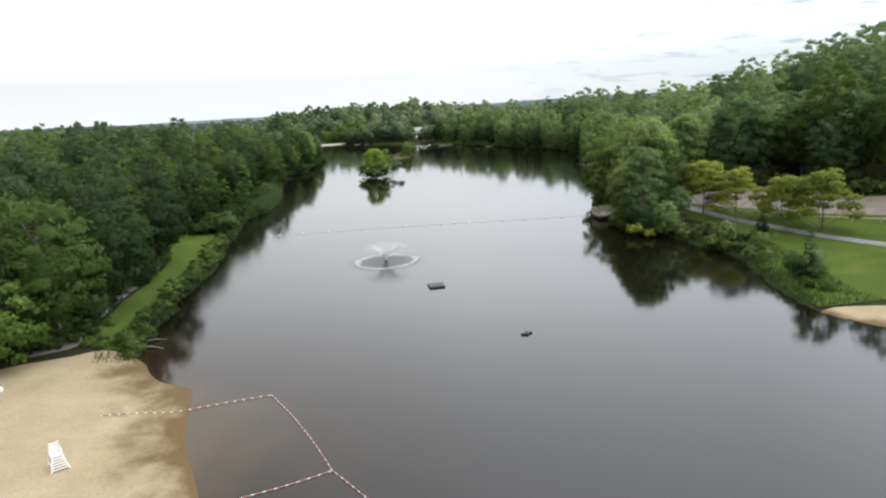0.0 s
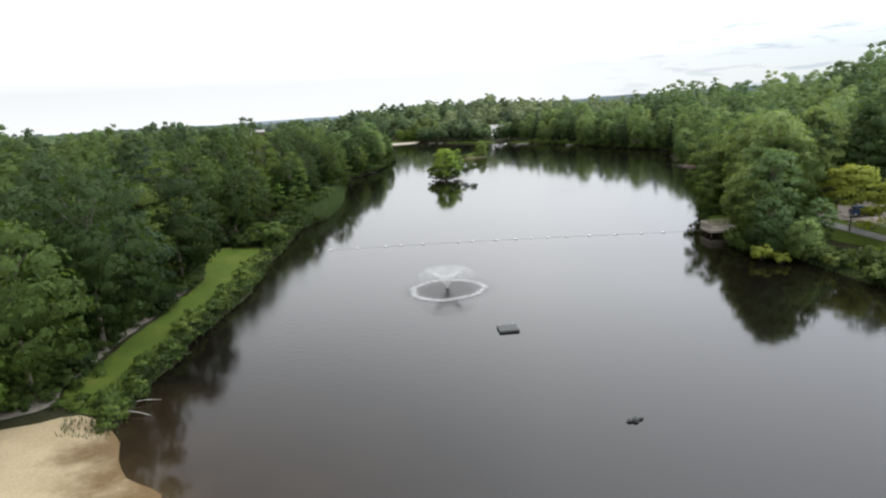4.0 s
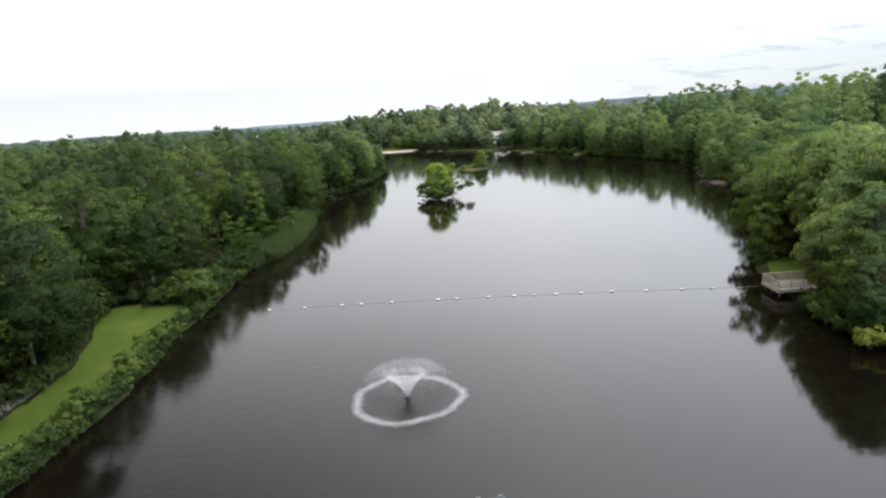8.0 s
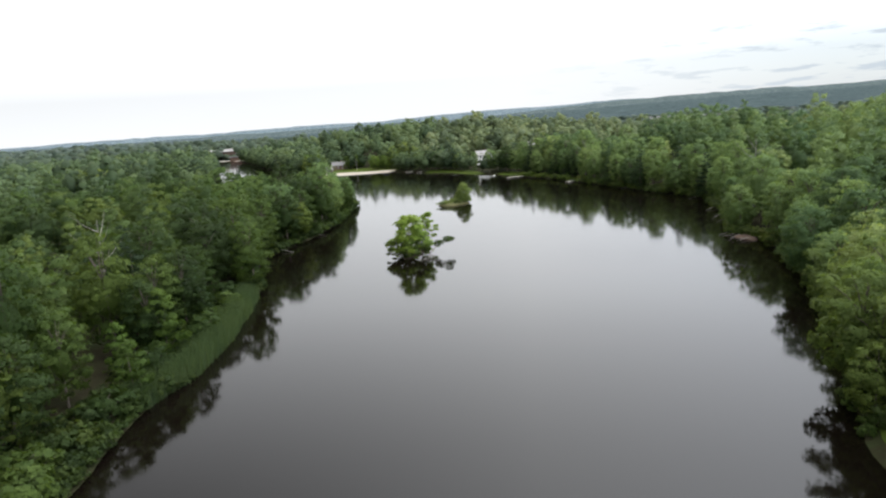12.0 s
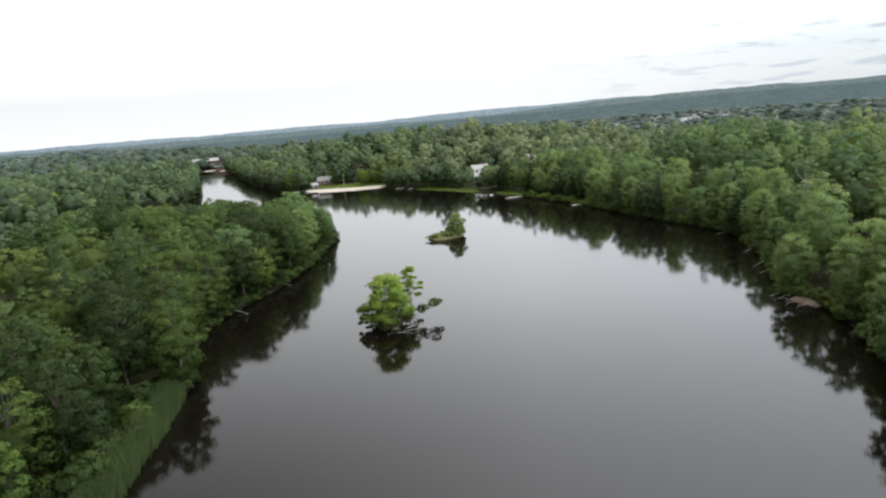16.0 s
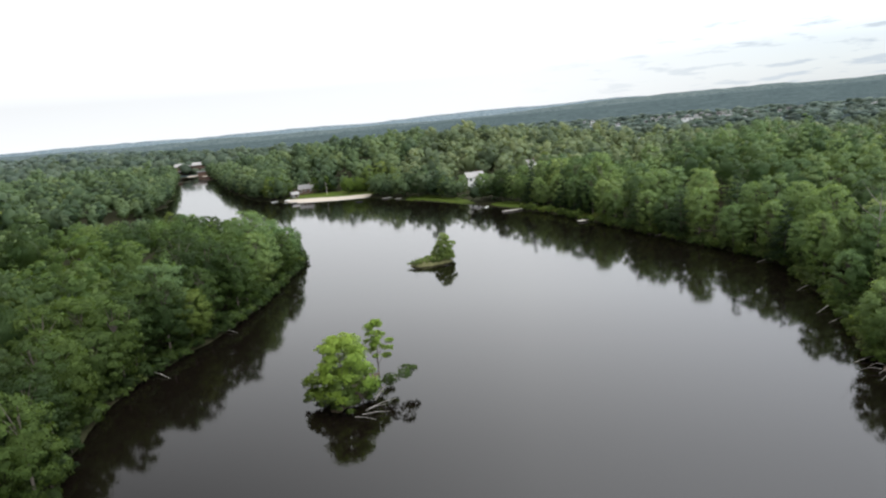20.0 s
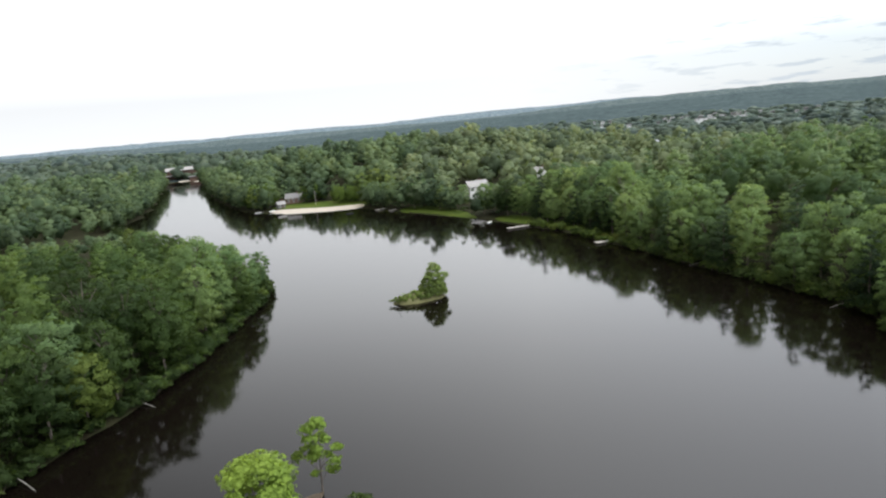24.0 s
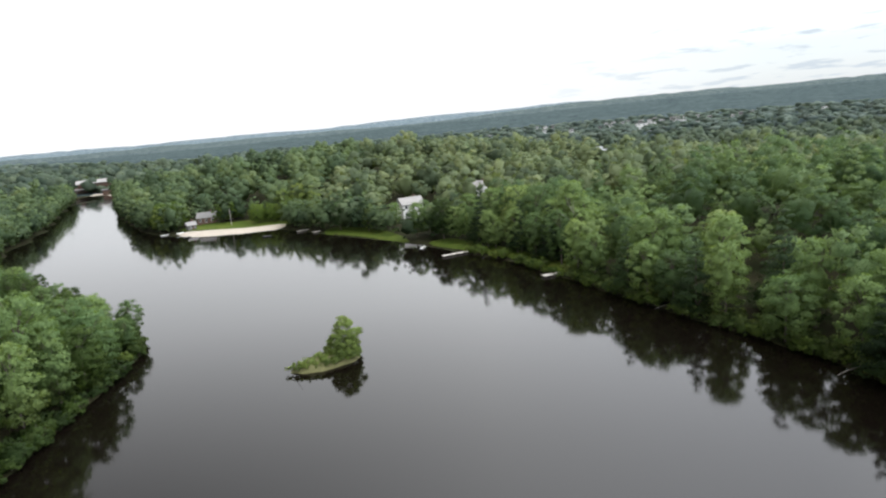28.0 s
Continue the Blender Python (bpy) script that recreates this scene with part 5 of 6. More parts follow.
def float_line():
    """Sixteen pale floats on a line across the lake."""
    u = [0, 0.082, 0.168, 0.213, 0.282, 0.390, 0.433, 0.505, 0.564, 0.612, 0.659, 0.716, 0.783, 0.860, 0.937, 1.0]
    a, b = np.array((-35.1, 124.4)), np.array((24.7, 128.9))
    ob = thing("float_line", pose(0, 0, 0), "line of white floats on a rope across the lake", "float line")
    pts = []
    for t in np.linspace(0.0, 1.13, 60):
        p = a + (b - a) * t
        pts.append((p[0], p[1] + 1.0 * math.sin(math.pi * max(0, min(1, t))), 0.015))
    bm = bmesh.new()
    tube(bm, pts, [0.013] * len(pts), 5)
    part("rope", bm, ROPE, ob)
    bm = bmesh.new()
    tube(bm, [(-0.27, 0, 0), (-0.22, 0, 0), (-0.16, 0, 0), (0.16, 0, 0), (0.22, 0, 0), (0.27, 0, 0)], [0.025, 0.075, 0.10, 0.10, 0.075, 0.025], 10)
    first = part("float", bm, WHITE, ob)
    first.location = (a[0], a[1], 0.06)
    for k, t in enumerate(u[1:]):
        p = a + (b - a) * t
        o = new("float", first.data)
        o.parent = ob
        o.location = (p[0], p[1] + 1.0 * math.sin(math.pi * t), 0.06)
        o.rotation_euler = (0, 0, 0.1 * math.sin(k * 2.1))


float_line()


def swim_rope(pts, name_label):
    """Swim line of small red and white floats; it runs up onto the sand."""
    ob = thing("swim_rope", pose(0, 0, 0), name_label, "swim rope", "swim ropes")
    pts = [np.array(p, float) for p in pts]
    zs = lambda p: max(0.05, land_at(p[0], p[1]) + 0.11)  # noqa: E731
    line = []
    for a, b in zip(pts, pts[1:]):
        d = b - a
        n = max(2, int(np.hypot(*d) / 0.36))
        side = np.array([-d[1], d[0]]) / np.hypot(*d)
        for u in np.arange(n) / n:
            p = a + d * u + side * 0.02 * np.hypot(*d) * math.sin(math.pi * u)
            line.append((p[0], p[1], zs(p)))
    line.append((*pts[-1], zs(pts[-1])))
    bm = bmesh.new()
    tube(bm, line, [0.022] * len(line), 5)
    part("rope", bm, ROPE, ob)
    me = []
    for mat in (WHITE, RED):
        bm = bmesh.new()
        tube(bm, [(-0.11, 0, 0), (-0.08, 0, 0), (0.08, 0, 0), (0.11, 0, 0)], [0.018, 0.038, 0.038, 0.018], 7)
        m = bpy.data.meshes.new("float")
        bm.to_mesh(m), bm.free()
        m.materials.append(mat)
        me.append(m)
    k = 0
    for a, b in zip(line, line[1:]):
        o = new("float", me[k % 2])
        o.parent = ob
        o.location = [(p + q) / 2 for p, q in zip(a, b)]
        o.rotation_euler = (0, 0, math.atan2(b[1] - a[1], b[0] - a[0]))
        k += 1


swim_rope([(-30.2, 43.6), (-24.1, 44.2), (-16.4, 46.8)], "red and white float rope from the sand into the water")
swim_rope([(-16.4, 46.8), (-8.8, 34.0), (-1.5, 24.0)], "red and white float rope along the swimming area")
swim_rope([(-8.8, 34.0), (-14.2, 31.3), (-19.5, 27.5)], "red and white float rope closing off the shallow water")


# ---------------------------------------------------------------- things on the shore
def lifeguard_chair():
    x, y = -28.9, 35.6
    ob = thing("lifeguard_chair", pose(x, y, land_at(x, y) + 0.05, 0, 0, -138) @ Matrix.Scale(0.80, 4), "tall white wooden lifeguard chair on the sand", "lifeguard chair")
    for sx in (-1, 1):
        for sy, top in ((-1, 2.35), (1, 1.25)):
            bm = bmesh.new()
            tube(bm, [(sx * 0.75, sy * 0.80 + (0.25 if sy > 0 else 0), 0), (sx * 0.36, sy * 0.30, top)], [0.06, 0.05], 4)
            part("leg", bm, WHITE, ob)
    for k in range(6):
        u = 0.15 + k * 0.16
        bm = bmesh.new()
        box(bm, 0, 1.05 - 0.75 * u, 1.25 * u, 1.5 - 0.75 * u, 0.16, 0.05, 0, 0.01)
        part("step", bm, WHITE, ob)
    bm = bmesh.new()
    box(bm, 0, 0, 1.27, 0.95, 0.75, 0.06, 0, 0.015)
    part("seat", bm, WHITE, ob)
    for k in range(4):
        bm = bmesh.new()
        box(bm, 0, -0.33 - 0.02 * k, 1.5 + k * 0.22, 0.82, 0.035, 0.17, 0, 0.01)
        part("back_slat", bm, WHITE, ob)
    for sx in (-1, 1):
        bm = bmesh.new()
        box(bm, sx * 0.45, -0.02, 1.56, 0.10, 0.72, 0.045, 0, 0.01)
        part("armrest", bm, WHITE, ob)
    for sx in (-1, 1):
        bm = bmesh.new()
        tube(bm, [(sx * 0.62, -0.6, 0.5), (sx * 0.58, 0.7, 0.5)], [0.035, 0.035], 4)
        part("brace", bm, WHITE, ob)


lifeguard_chair()


def sign_post(x, y):
    ob = thing("notice_post", pose(x, y, land_at(x, y), 0, 0, 20), "dark post on a white block standing on the sand", "post")
    bm = bmesh.new()
    box(bm, 0, 0, 0.2, 0.5, 0.45, 0.42, 0, 0.05)
    part("block", bm, WHITE, ob)
    bm = bmesh.new()
    tube(bm, [(0, 0, 0.4), (0, 0, 1.6)], [0.05, 0.04], 8)
    part("post", bm, DARK, ob)


sign_post(-42.4, 49.2)


def deck():
    """Viewing deck over the water, with rails on three sides."""
    zt, L, W = 0.95, 4.2, 5.6
    ob = thing("viewing_deck", pose(33.8, 126.4, 0, 0, 0, 8), "weathered grey wooden viewing deck with railings over the water", "deck")
    first = None
    for k in range(int(L / 0.15)):
        if first is None:
            bm = bmesh.new()
            box(bm, 0, 0, 0, W, 0.138, 0.04)
            first = part("plank", bm, PLANKS, ob)
            o = first
        else:
            o = new("plank", first.data)
            o.parent = ob
        o.location = (0, -L / 2 + 0.075 + k * 0.15, zt)
    for sy in (-1, 0, 1):
        bm = bmesh.new()
        box(bm, 0, sy * (L / 2 - 0.2), zt - 0.16, W - 0.05, 0.09, 0.24)
        part("joist", bm, PLANKS, ob)
    for sx, sy in [(a, b) for a in (-1, 1) for b in (-1, 0, 1)]:
        bm = bmesh.new()
        tube(bm, [(sx * (W / 2 - 0.3), sy * (L / 2 - 0.3), -2.0), (sx * (W / 2 - 0.3), sy * (L / 2 - 0.3), zt - 0.2)], [0.12, 0.12], 8)
        part("pile", bm, BARK, ob)
    bm = bmesh.new()
    box(bm, 0, -L / 2 - 0.02, zt - 0.16, W + 0.04, 0.05, 0.36)
    part("fascia", bm, PLANKS, ob)
    bm = bmesh.new()
    box(bm, -W / 2 - 0.02, 0, zt - 0.16, 0.05, L, 0.36)
    part("fascia", bm, PLANKS, ob)

    def rail(x0, y0, x1, y1):
        d = math.hypot(x1 - x0, y1 - y0)
        ang = math.degrees(math.atan2(y1 - y0, x1 - x0))
        n = max(2, int(d / 1.5) + 1)
        for k in range(n):
            u = k / (n - 1)
            bm = bmesh.new()
            box(bm, x0 + (x1 - x0) * u, y0 + (y1 - y0) * u, zt + 0.53, 0.09, 0.09, 1.06, ang, 0.01)
            part("post", bm, PLANKS, ob)
        for h, t in ((1.08, 0.05), (0.72, 0.035), (0.38, 0.035)):
            bm = bmesh.new()
            box(bm, (x0 + x1) / 2, (y0 + y1) / 2, zt + h, d + 0.1, 0.14 if h > 1 else 0.035, t if h > 1 else 0.12, ang)
            part("rail", bm, PLANKS, ob)
        for k in range(int(d / 0.14)):
            u = (k + 0.5) / int(d / 0.14)
            bm = bmesh.new()
            box(bm, x0 + (x1 - x0) * u, y0 + (y1 - y0) * u, zt + 0.55, 0.03, 0.03, 0.98, ang)
            part("baluster", bm, PLANKS, ob)

    w, l = W / 2 - 0.06, L / 2 - 0.06
    rail(-w, -l, -w, l), rail(-w, -l, w * 0.7, -l), rail(-w, l, w, l)


deck()


def dock(name, x0, y0, x1, y1, wide, label):
    d = math.hypot(x1 - x0, y1 - y0)
    ob = thing(name, pose(x0, y0, 0, 0, 0, math.degrees(math.atan2(y1 - y0, x1 - x0))), label, "dock", "docks on the far shore")
    n = int(d / 0.3)
    first = None
    for k in range(n):
        if first is None:
            bm = bmesh.new()
            box(bm, 0, 0, 0, 0.28, wide, 0.05)
            first = o = part("plank", bm, PALE_PLANKS, ob)
        else:
            o = new("plank", first.data)
            o.parent = ob
        o.location = (d * (k + 0.5) / n, 0, 0.48)
    for sy in (-1, 1):
        bm = bmesh.new()
        box(bm, d / 2, sy * (wide / 2 - 0.1), 0.38, d, 0.08, 0.16)
        part("beam", bm, PALE_PLANKS, ob)
    for k in range(int(d / 2.4) + 1):
        for sy in (-1, 1):
            bm = bmesh.new()
            tube(bm, [(0.2 + k * 2.3, sy * wide / 2, -1.5), (0.2 + k * 2.3, sy * wide / 2, 0.75)], [0.06, 0.06], 6)
            part("post", bm, BARK, ob)


PALE_PLANKS = plain("bleached_planks", (0.46, 0.43, 0.39), 0.85, 0, 0.3, 1.5)
dock("dock", -2.6, 407.2, 6.4, 411.4, 1.5, "long narrow pale wooden dock reaching into the lake")
dock("dock", 24.4, 373.6, 29.4, 375.8, 2.0, "short broad pale wooden dock at the bank")
dock("dock", -58.5, 473.0, -52.4, 477.6, 1.6, "grey wooden dock beside a garden lawn")
dock("dock", -66.5, 478.5, -62.0, 481.8, 1.4, "small grey dock under overhanging trees")


def boat(x, y, turn, length, mat, label):
    ob = thing("rowing_boat", pose(x, y, 0.0 if shore(np.array([x]), np.array([y]))[0] < 0 else land_at(x, y) + 0.1, 0, 0, turn), label, "boat", "small boats")
    bm = bmesh.new()
    secs = []
    for u in (-1, -0.7, 0, 0.6, 1):
        w = 0.62 * math.sqrt(max(0.02, 1 - (u if u > 0 else u * 0.55) ** 2))
        secs.append([bm.verts.new((u * length / 2, s * w * k, z + (0.12 if u > 0.9 else 0))) for s, k, z in ((-1, 1, 0.38), (-1, 0.75, 0.02), (1, 0.75, 0.02), (1, 1, 0.38), (1, 0.86, 0.36), (1, 0.6, 0.12), (-1, 0.6, 0.12), (-1, 0.86, 0.36))])
    for a, b in zip(secs, secs[1:]):
        for k in range(8):
            bm.faces.new((a[k], a[(k + 1) % 8], b[(k + 1) % 8], b[k]))
    bm.faces.new(secs[0]), bm.faces.new(secs[-1][::-1])
    part("hull", bm, mat, ob)
    for u in (-0.25, 0.2):
        bm = bmesh.new()
        box(bm, u * length, 0, 0.28, 0.22, 0.95, 0.04)
        part("thwart", bm, PLANKS, ob)


boat(-78, 474, 20, 3.6, DARK, "small dark rowing boat afloat near the trees")
boat(-126, 499, 60, 3.4, WHITE, "white rowing boat drawn up on the sand")
boat(-134, 500.5, 25, 3.8, WHITE, "white rowing boat lying at the grassy point")
boat(-236, 560, 10, 4.2, WHITE, "white boat moored under the trees")
boat(-9.5, 424, 70, 3.2, WHITE, "pale boat floating by the far bank")
boat(-118.5, 489.0, 15, 3.0, DARK, "dark rowing boat at the edge of the sand")


def gable_house(name, x, y, turn, w, d, h, rise, wall, roof, label, windows=3, storeys=1, category="house"):
    """Walls with openings' frames, a pitched roof with eaves, and a chimney."""
    z = land_at(x, y)
    ob = thing(name, pose(x, y, z, 0, 0, turn), label, category)
    bm = bmesh.new()
    box(bm, 0, 0, h / 2 - 0.3, w, d, h + 0.6)
    for s in (-1, 1):
        a, b, c = [bm.verts.new(p) for p in ((s * w / 2, -d / 2, h), (s * w / 2, d / 2, h), (s * w / 2, 0, h + rise))]
        bm.faces.new((a, b, c))
    part("wall", bm, wall, ob)
    slope = math.hypot(d / 2 + 0.5, rise * (d / 2 + 0.5) / (d / 2))
    ang = math.degrees(math.atan2(rise, d / 2))
    for s in (-1, 1):
        bm = bmesh.new()
        yy, zz = s * (d / 4 + 0.25), h + rise / 2 - rise / d * 0.5
        box(bm, 0, yy, zz + 0.1, w + 0.9, slope, 0.16, 0, 0, -s * ang)
        part("roof", bm, roof, ob)
    bm = bmesh.new()
    box(bm, w * 0.22, d * 0.1, h + rise + 0.2, 0.7, 0.7, 1.6)
    part("chimney", bm, BROWN, ob)
    for st in range(storeys):
        for s in (-1, 1):
            for k in range(windows):
                xx = (k + 0.5) / windows * w - w / 2
                zz = 1.6 + st * 2.8
                bm = bmesh.new()
                box(bm, xx, s * (d / 2 + 0.03), zz, 1.25, 0.10, 1.45)
                win = part("window", bm, WHITE, ob)
                bm = bmesh.new()
                box(bm, xx, s * (d / 2 + 0.07), zz, 1.0, 0.06, 1.2)
                part("pane", bm, GLASS_DARK, win)
    bm = bmesh.new()
    box(bm, w * 0.12, -d / 2 - 0.05, 1.0, 1.0, 0.08, 2.05)
    part("door", bm, BROWN, ob)
    return ob


gable_house("house", -17.5, 481.0, 25, 9.5, 7.5, 5.6, 2.4, WHITE, ROOF_PALE, "white two storey house with a pale roof among trees", 3, 2)
gable_house("house", 12.6, 497.0, -30, 8, 7, 7.2, 2.0, WHITE, ROOF_PALE, "white house with a pale roof half hidden by trees", 3, 2)
gable_house("cabin", -120.5, 519.0, 12, 8.5, 6.5, 3.0, 2.2, BROWN, ROOF_GREY, "small dark brown beach cabin with a grey roof", 3, 1, "cabin")
gable_house("shed", -124.5, 508.0, 40, 4.0, 3.2, 2.3, 1.2, ROOF_GREY, ROOF_PALE, "little grey shed beside the lakeside beach", 1, 1, "shed")


def lodge():
    x, y = -328, 803
    ob = thing("lodge", pose(x, y, land_at(x, y) + 0.2, 0, 0, 24) @ Matrix.Diagonal((0.85, 0.8, 0.8, 1)), "long low brown timber lodge with a broad pale roof", "lodge")
    bm = bmesh.new()
    box(bm, 0, 0, 2.6, 58, 18, 6.4)
    part("wall", bm, BROWN, ob)
    bm = bmesh.new()
    box(bm, -8, -5, 8.0, 34, 15, 5.0)
    part("upper_wall", bm, BROWN, ob)
    for s in (-1, 1):
        bm = bmesh.new()
        box(bm, -8, -5 + s * 4.6, 11.8, 38, 10.2, 0.4, 0, 0, -s * 20)
        part("roof", bm, ROOF_PALE, ob, "broad pale grey roof")
    for s in (-1, 1):
        bm = bmesh.new()
        box(bm, 10, s * 5.2, 6.9, 42, 11.2, 0.35, 0, 0, -s * 13)
        part("roof", bm, ROOF_PALE, ob)
    bm = bmesh.new()
    box(bm, -16, -13.5, 4.4, 26, 8, 0.4, 0, 0, 5)
    part("porch_roof", bm, ROOF_PALE, ob, "pale flat porch roof")
    for k in range(7):
        bm = bmesh.new()
        box(bm, -28 + k * 4, -17, 2.2, 0.35, 0.35, 4.4)
        part("post", bm, BROWN, ob)
    for k in range(12):
        bm = bmesh.new()
        box(bm, -26 + k * 4.7, -9.06, 2.3, 2.6, 0.14, 1.9)
        w = part("window", bm, WHITE, ob)
        bm = bmesh.new()
        box(bm, -26 + k * 4.7, -9.13, 2.3, 2.3, 0.1, 1.6)
        part("pane", bm, GLASS_DARK, w)


lodge()


def lodge_wall():
    ob = thing("boathouse", pose(-300, 772, land_at(-300, 772), 0, 0, 24), "low brown boathouse beside the lodge beach", "boathouse")
    bm = bmesh.new()
    box(bm, 0, 0, 1.8, 24, 9, 4.2)
    part("wall", bm, BROWN, ob)
    bm = bmesh.new()
    box(bm, 0, 0, 4.2, 26, 11, 0.5)
    part("roof", bm, ROOF_GREY, ob)


lodge_wall()


def flag_pole(x, y, h):
    ob = thing("pole", pose(x, y, land_at(x, y)), "slim pale pole standing on the beach lawn", "pole")
    bm = bmesh.new()
    tube(bm, [(0, 0, -0.3), (0, 0, h)], [0.12, 0.07], 8)
    part("shaft", bm, PALE_PLANKS, ob)
    bm = bmesh.new()
    bmesh.ops.create_icosphere(bm, subdivisions=1, radius=0.14, matrix=pose(0, 0, h + 0.1))
    part("finial", bm, WHITE, ob)


flag_pole(-105.0, 508.0, 7.5)


def town():
    """Pale roofs and walls of the town in the valley."""
    rng = np.random.default_rng(9)
    for k in range(34):
        u = rng.uniform()
        x, y = 120 + 470 * u + rng.normal(0, 60), 1500 + abs(rng.normal(0, 150))
        w, d, h = rng.uniform(4, 9), rng.uniform(4, 7), rng.uniform(2, 3.5)
        if k < 2:
            x, y, w, d, h = 372 + k * 66, 1500, 38 if k == 0 else 22, 10, 2.6
        ob = thing("town_building", pose(x, y, land_at(x, y) + 12, 0, 0, rng.uniform(-25, 25) if k > 1 else 4), "pale town building among distant trees", "building", "buildings of the town")
        bm = bmesh.new()
        box(bm, 0, 0, h / 2 - 8, w, d, h + 18)
        part("wall", bm, WHITE if rng.uniform() < 0.7 or k < 2 else ROOF_PALE, ob)
        bm = bmesh.new()
        box(bm, 0, 0, h + 1.4, w + 1, d + 1, 0.8)
        part("roof", bm, ROOF_PALE if k % 3 else ROOF_GREY, ob)
        for j in range(4 if k < 2 else 2):
            bm = bmesh.new()
            box(bm, (j + 0.5) / (4 if k < 2 else 2) * w - w / 2, -d / 2 - 0.1, h * 0.62, 2.2, 0.3, 2.2)
            part("window", bm, GLASS_DARK, ob)


town()


def car(x, y, turn, paint, label):
    ob = thing("car", pose(x, y, land_at(x, y) + 0.11, 0, 0, turn), label, "car", "parked cars")

    def shell(prof, half, tuck):
        bm = bmesh.new()
        sides = []
        for s in (-1, 1):
            sides.append([bm.verts.new((px, s * half * (1 - tuck * max(0, pz - 0.85)), pz)) for px, pz in prof])
        n = len(prof)
        for k in range(n):
            bm.faces.new((sides[0][k], sides[0][(k + 1) % n], sides[1][(k + 1) % n], sides[1][k]))
        bm.faces.new(sides[0][::-1]), bm.faces.new(sides[1])
        return bm

    part("body", shell([(-2.25, 0.35), (-2.28, 0.75), (-2.1, 0.98), (-1.2, 1.0), (0.9, 0.98), (1.9, 0.86), (2.22, 0.66), (2.2, 0.32)], 0.88, 0.1), paint, ob)
    part("cabin_glass", shell([(-1.95, 0.96), (-1.55, 1.48), (0.15, 1.50), (1.0, 0.97)], 0.80, 0.25), GLASS_DARK, ob)
    part("roof", shell([(-1.6, 1.46), (-1.45, 1.53), (0.05, 1.55), (0.25, 1.47)], 0.78, 0.25), paint, ob)
    for sx in (-1.38, 1.40):
        for sy in (-0.80, 0.80):
            bm = bmesh.new()
            bmesh.ops.create_cone(bm, segments=16, radius1=0.33, radius2=0.33, depth=0.22, cap_ends=True, matrix=pose(sx, sy, 0.33, 90))
            w = part("wheel", bm, TYRE, ob)
            bm = bmesh.new()
            bmesh.ops.create_cone(bm, segments=12, radius1=0.20, radius2=0.20, depth=0.25, cap_ends=True, matrix=pose(sx, sy, 0.33, 90))
            part("rim", bm, STEEL, w)
    for sy in (-0.6, 0.6):
        bm = bmesh.new()
        box(bm, 2.2, sy, 0.68, 0.08, 0.36, 0.14, 0, 0.02)
        part("headlight", bm, WHITE, ob)
        bm = bmesh.new()
        box(bm, -2.26, sy, 0.82, 0.06, 0.3, 0.16, 0, 0.02)
        part("tail_light", bm, RED, ob)


car(55.4, 124.0, -18, CAR_BLUE, "dark blue car parked on gravel beside small trees")
car(51.0, 131.5, -22, CAR_WHITE, "white car parked on gravel behind the trees")


def guard_rail():
    ob = thing("wooden_guard_rail", pose(0, 0, 0), "low weathered timber guard rail between lawn and car park", "guard rail")
    pts = [(50.0, 124.4), (53.0, 117.2), (56.6, 110.4), (61, 103.6), (66, 97), (71.5, 90.5), (77, 84)]
    for (ax, ay), (bx, by) in zip(pts, pts[1:]):
        bm = bmesh.new()
        za, zb = land_at(ax, ay), land_at(bx, by)
        tube(bm, [(ax, ay, za + 0.62), (bx, by, zb + 0.62)], [0.11, 0.11], 6)
        part("rail", bm, PLANKS, ob)
        for u in (0.02, 0.5):
            x, y = ax + (bx - ax) * u, ay + (by - ay) * u
            bm = bmesh.new()
            box(bm, x, y, land_at(x, y) + 0.3, 0.18, 0.18, 0.95, 25)
            part("post", bm, PLANKS, ob)


guard_rail()


# ---------------------------------------------------------------- the islands
def mound(name, cx, cy, length, width, height, turn, mat, label, seed):
    ob_v, fs = [], []
    rings, seg = 9, 36
    for r in range(rings):
        u = r / (rings - 1)
        for k in range(seg):
            a = 6.2832 * k / seg
            n = 1 + 0.22 * noise.fractal(Vector((math.cos(a) * 1.4 + seed, math.sin(a) * 1.4, u)), 1, 2, 3)
            rad = (1 - u)
            z = -0.5 + (height + 0.5) * (1 - (1 - u) ** 2.4) + 0.16 * noise.noise(Vector((a * 3, u * 6, seed)))
            ob_v.append((rad * n * length / 2 * math.cos(a), rad * n * width / 2 * math.sin(a), z))
    for r in range(rings - 1):
        for k in range(seg):
            fs.append((r * seg + k, r * seg + (k + 1) % seg, (r + 1) * seg + (k + 1) % seg, (r + 1) * seg + k))
    ob = mesh_ob(name, ob_v, fs, mat, smooth=True)
    ob.matrix_basis = pose(cx, cy, 0, 0, 0, turn)
    return tagged(ob, label, "island", kind="structure")


mound("island_near", -25.4, 238.0, 19.0, 6.4, 0.5, 80, EARTH, "tiny muddy islet under a leafy tree", 2.0)
mound("island_far", -23.0, 324.0, 14.5, 6.4, 1.9, 24, MOSS, "small low islet of mossy turf", 6.0)


def fallen(name, pts, radii, label):
    ob = thing(name, pose(*pts[0]), label, "log", "fallen branches")
    bm = bmesh.new()
    o = Vector(pts[0])
    tube(bm, [Vector(p) - o for p in pts], radii, 6)
    part("wood", bm, DEAD, ob)
    return ob


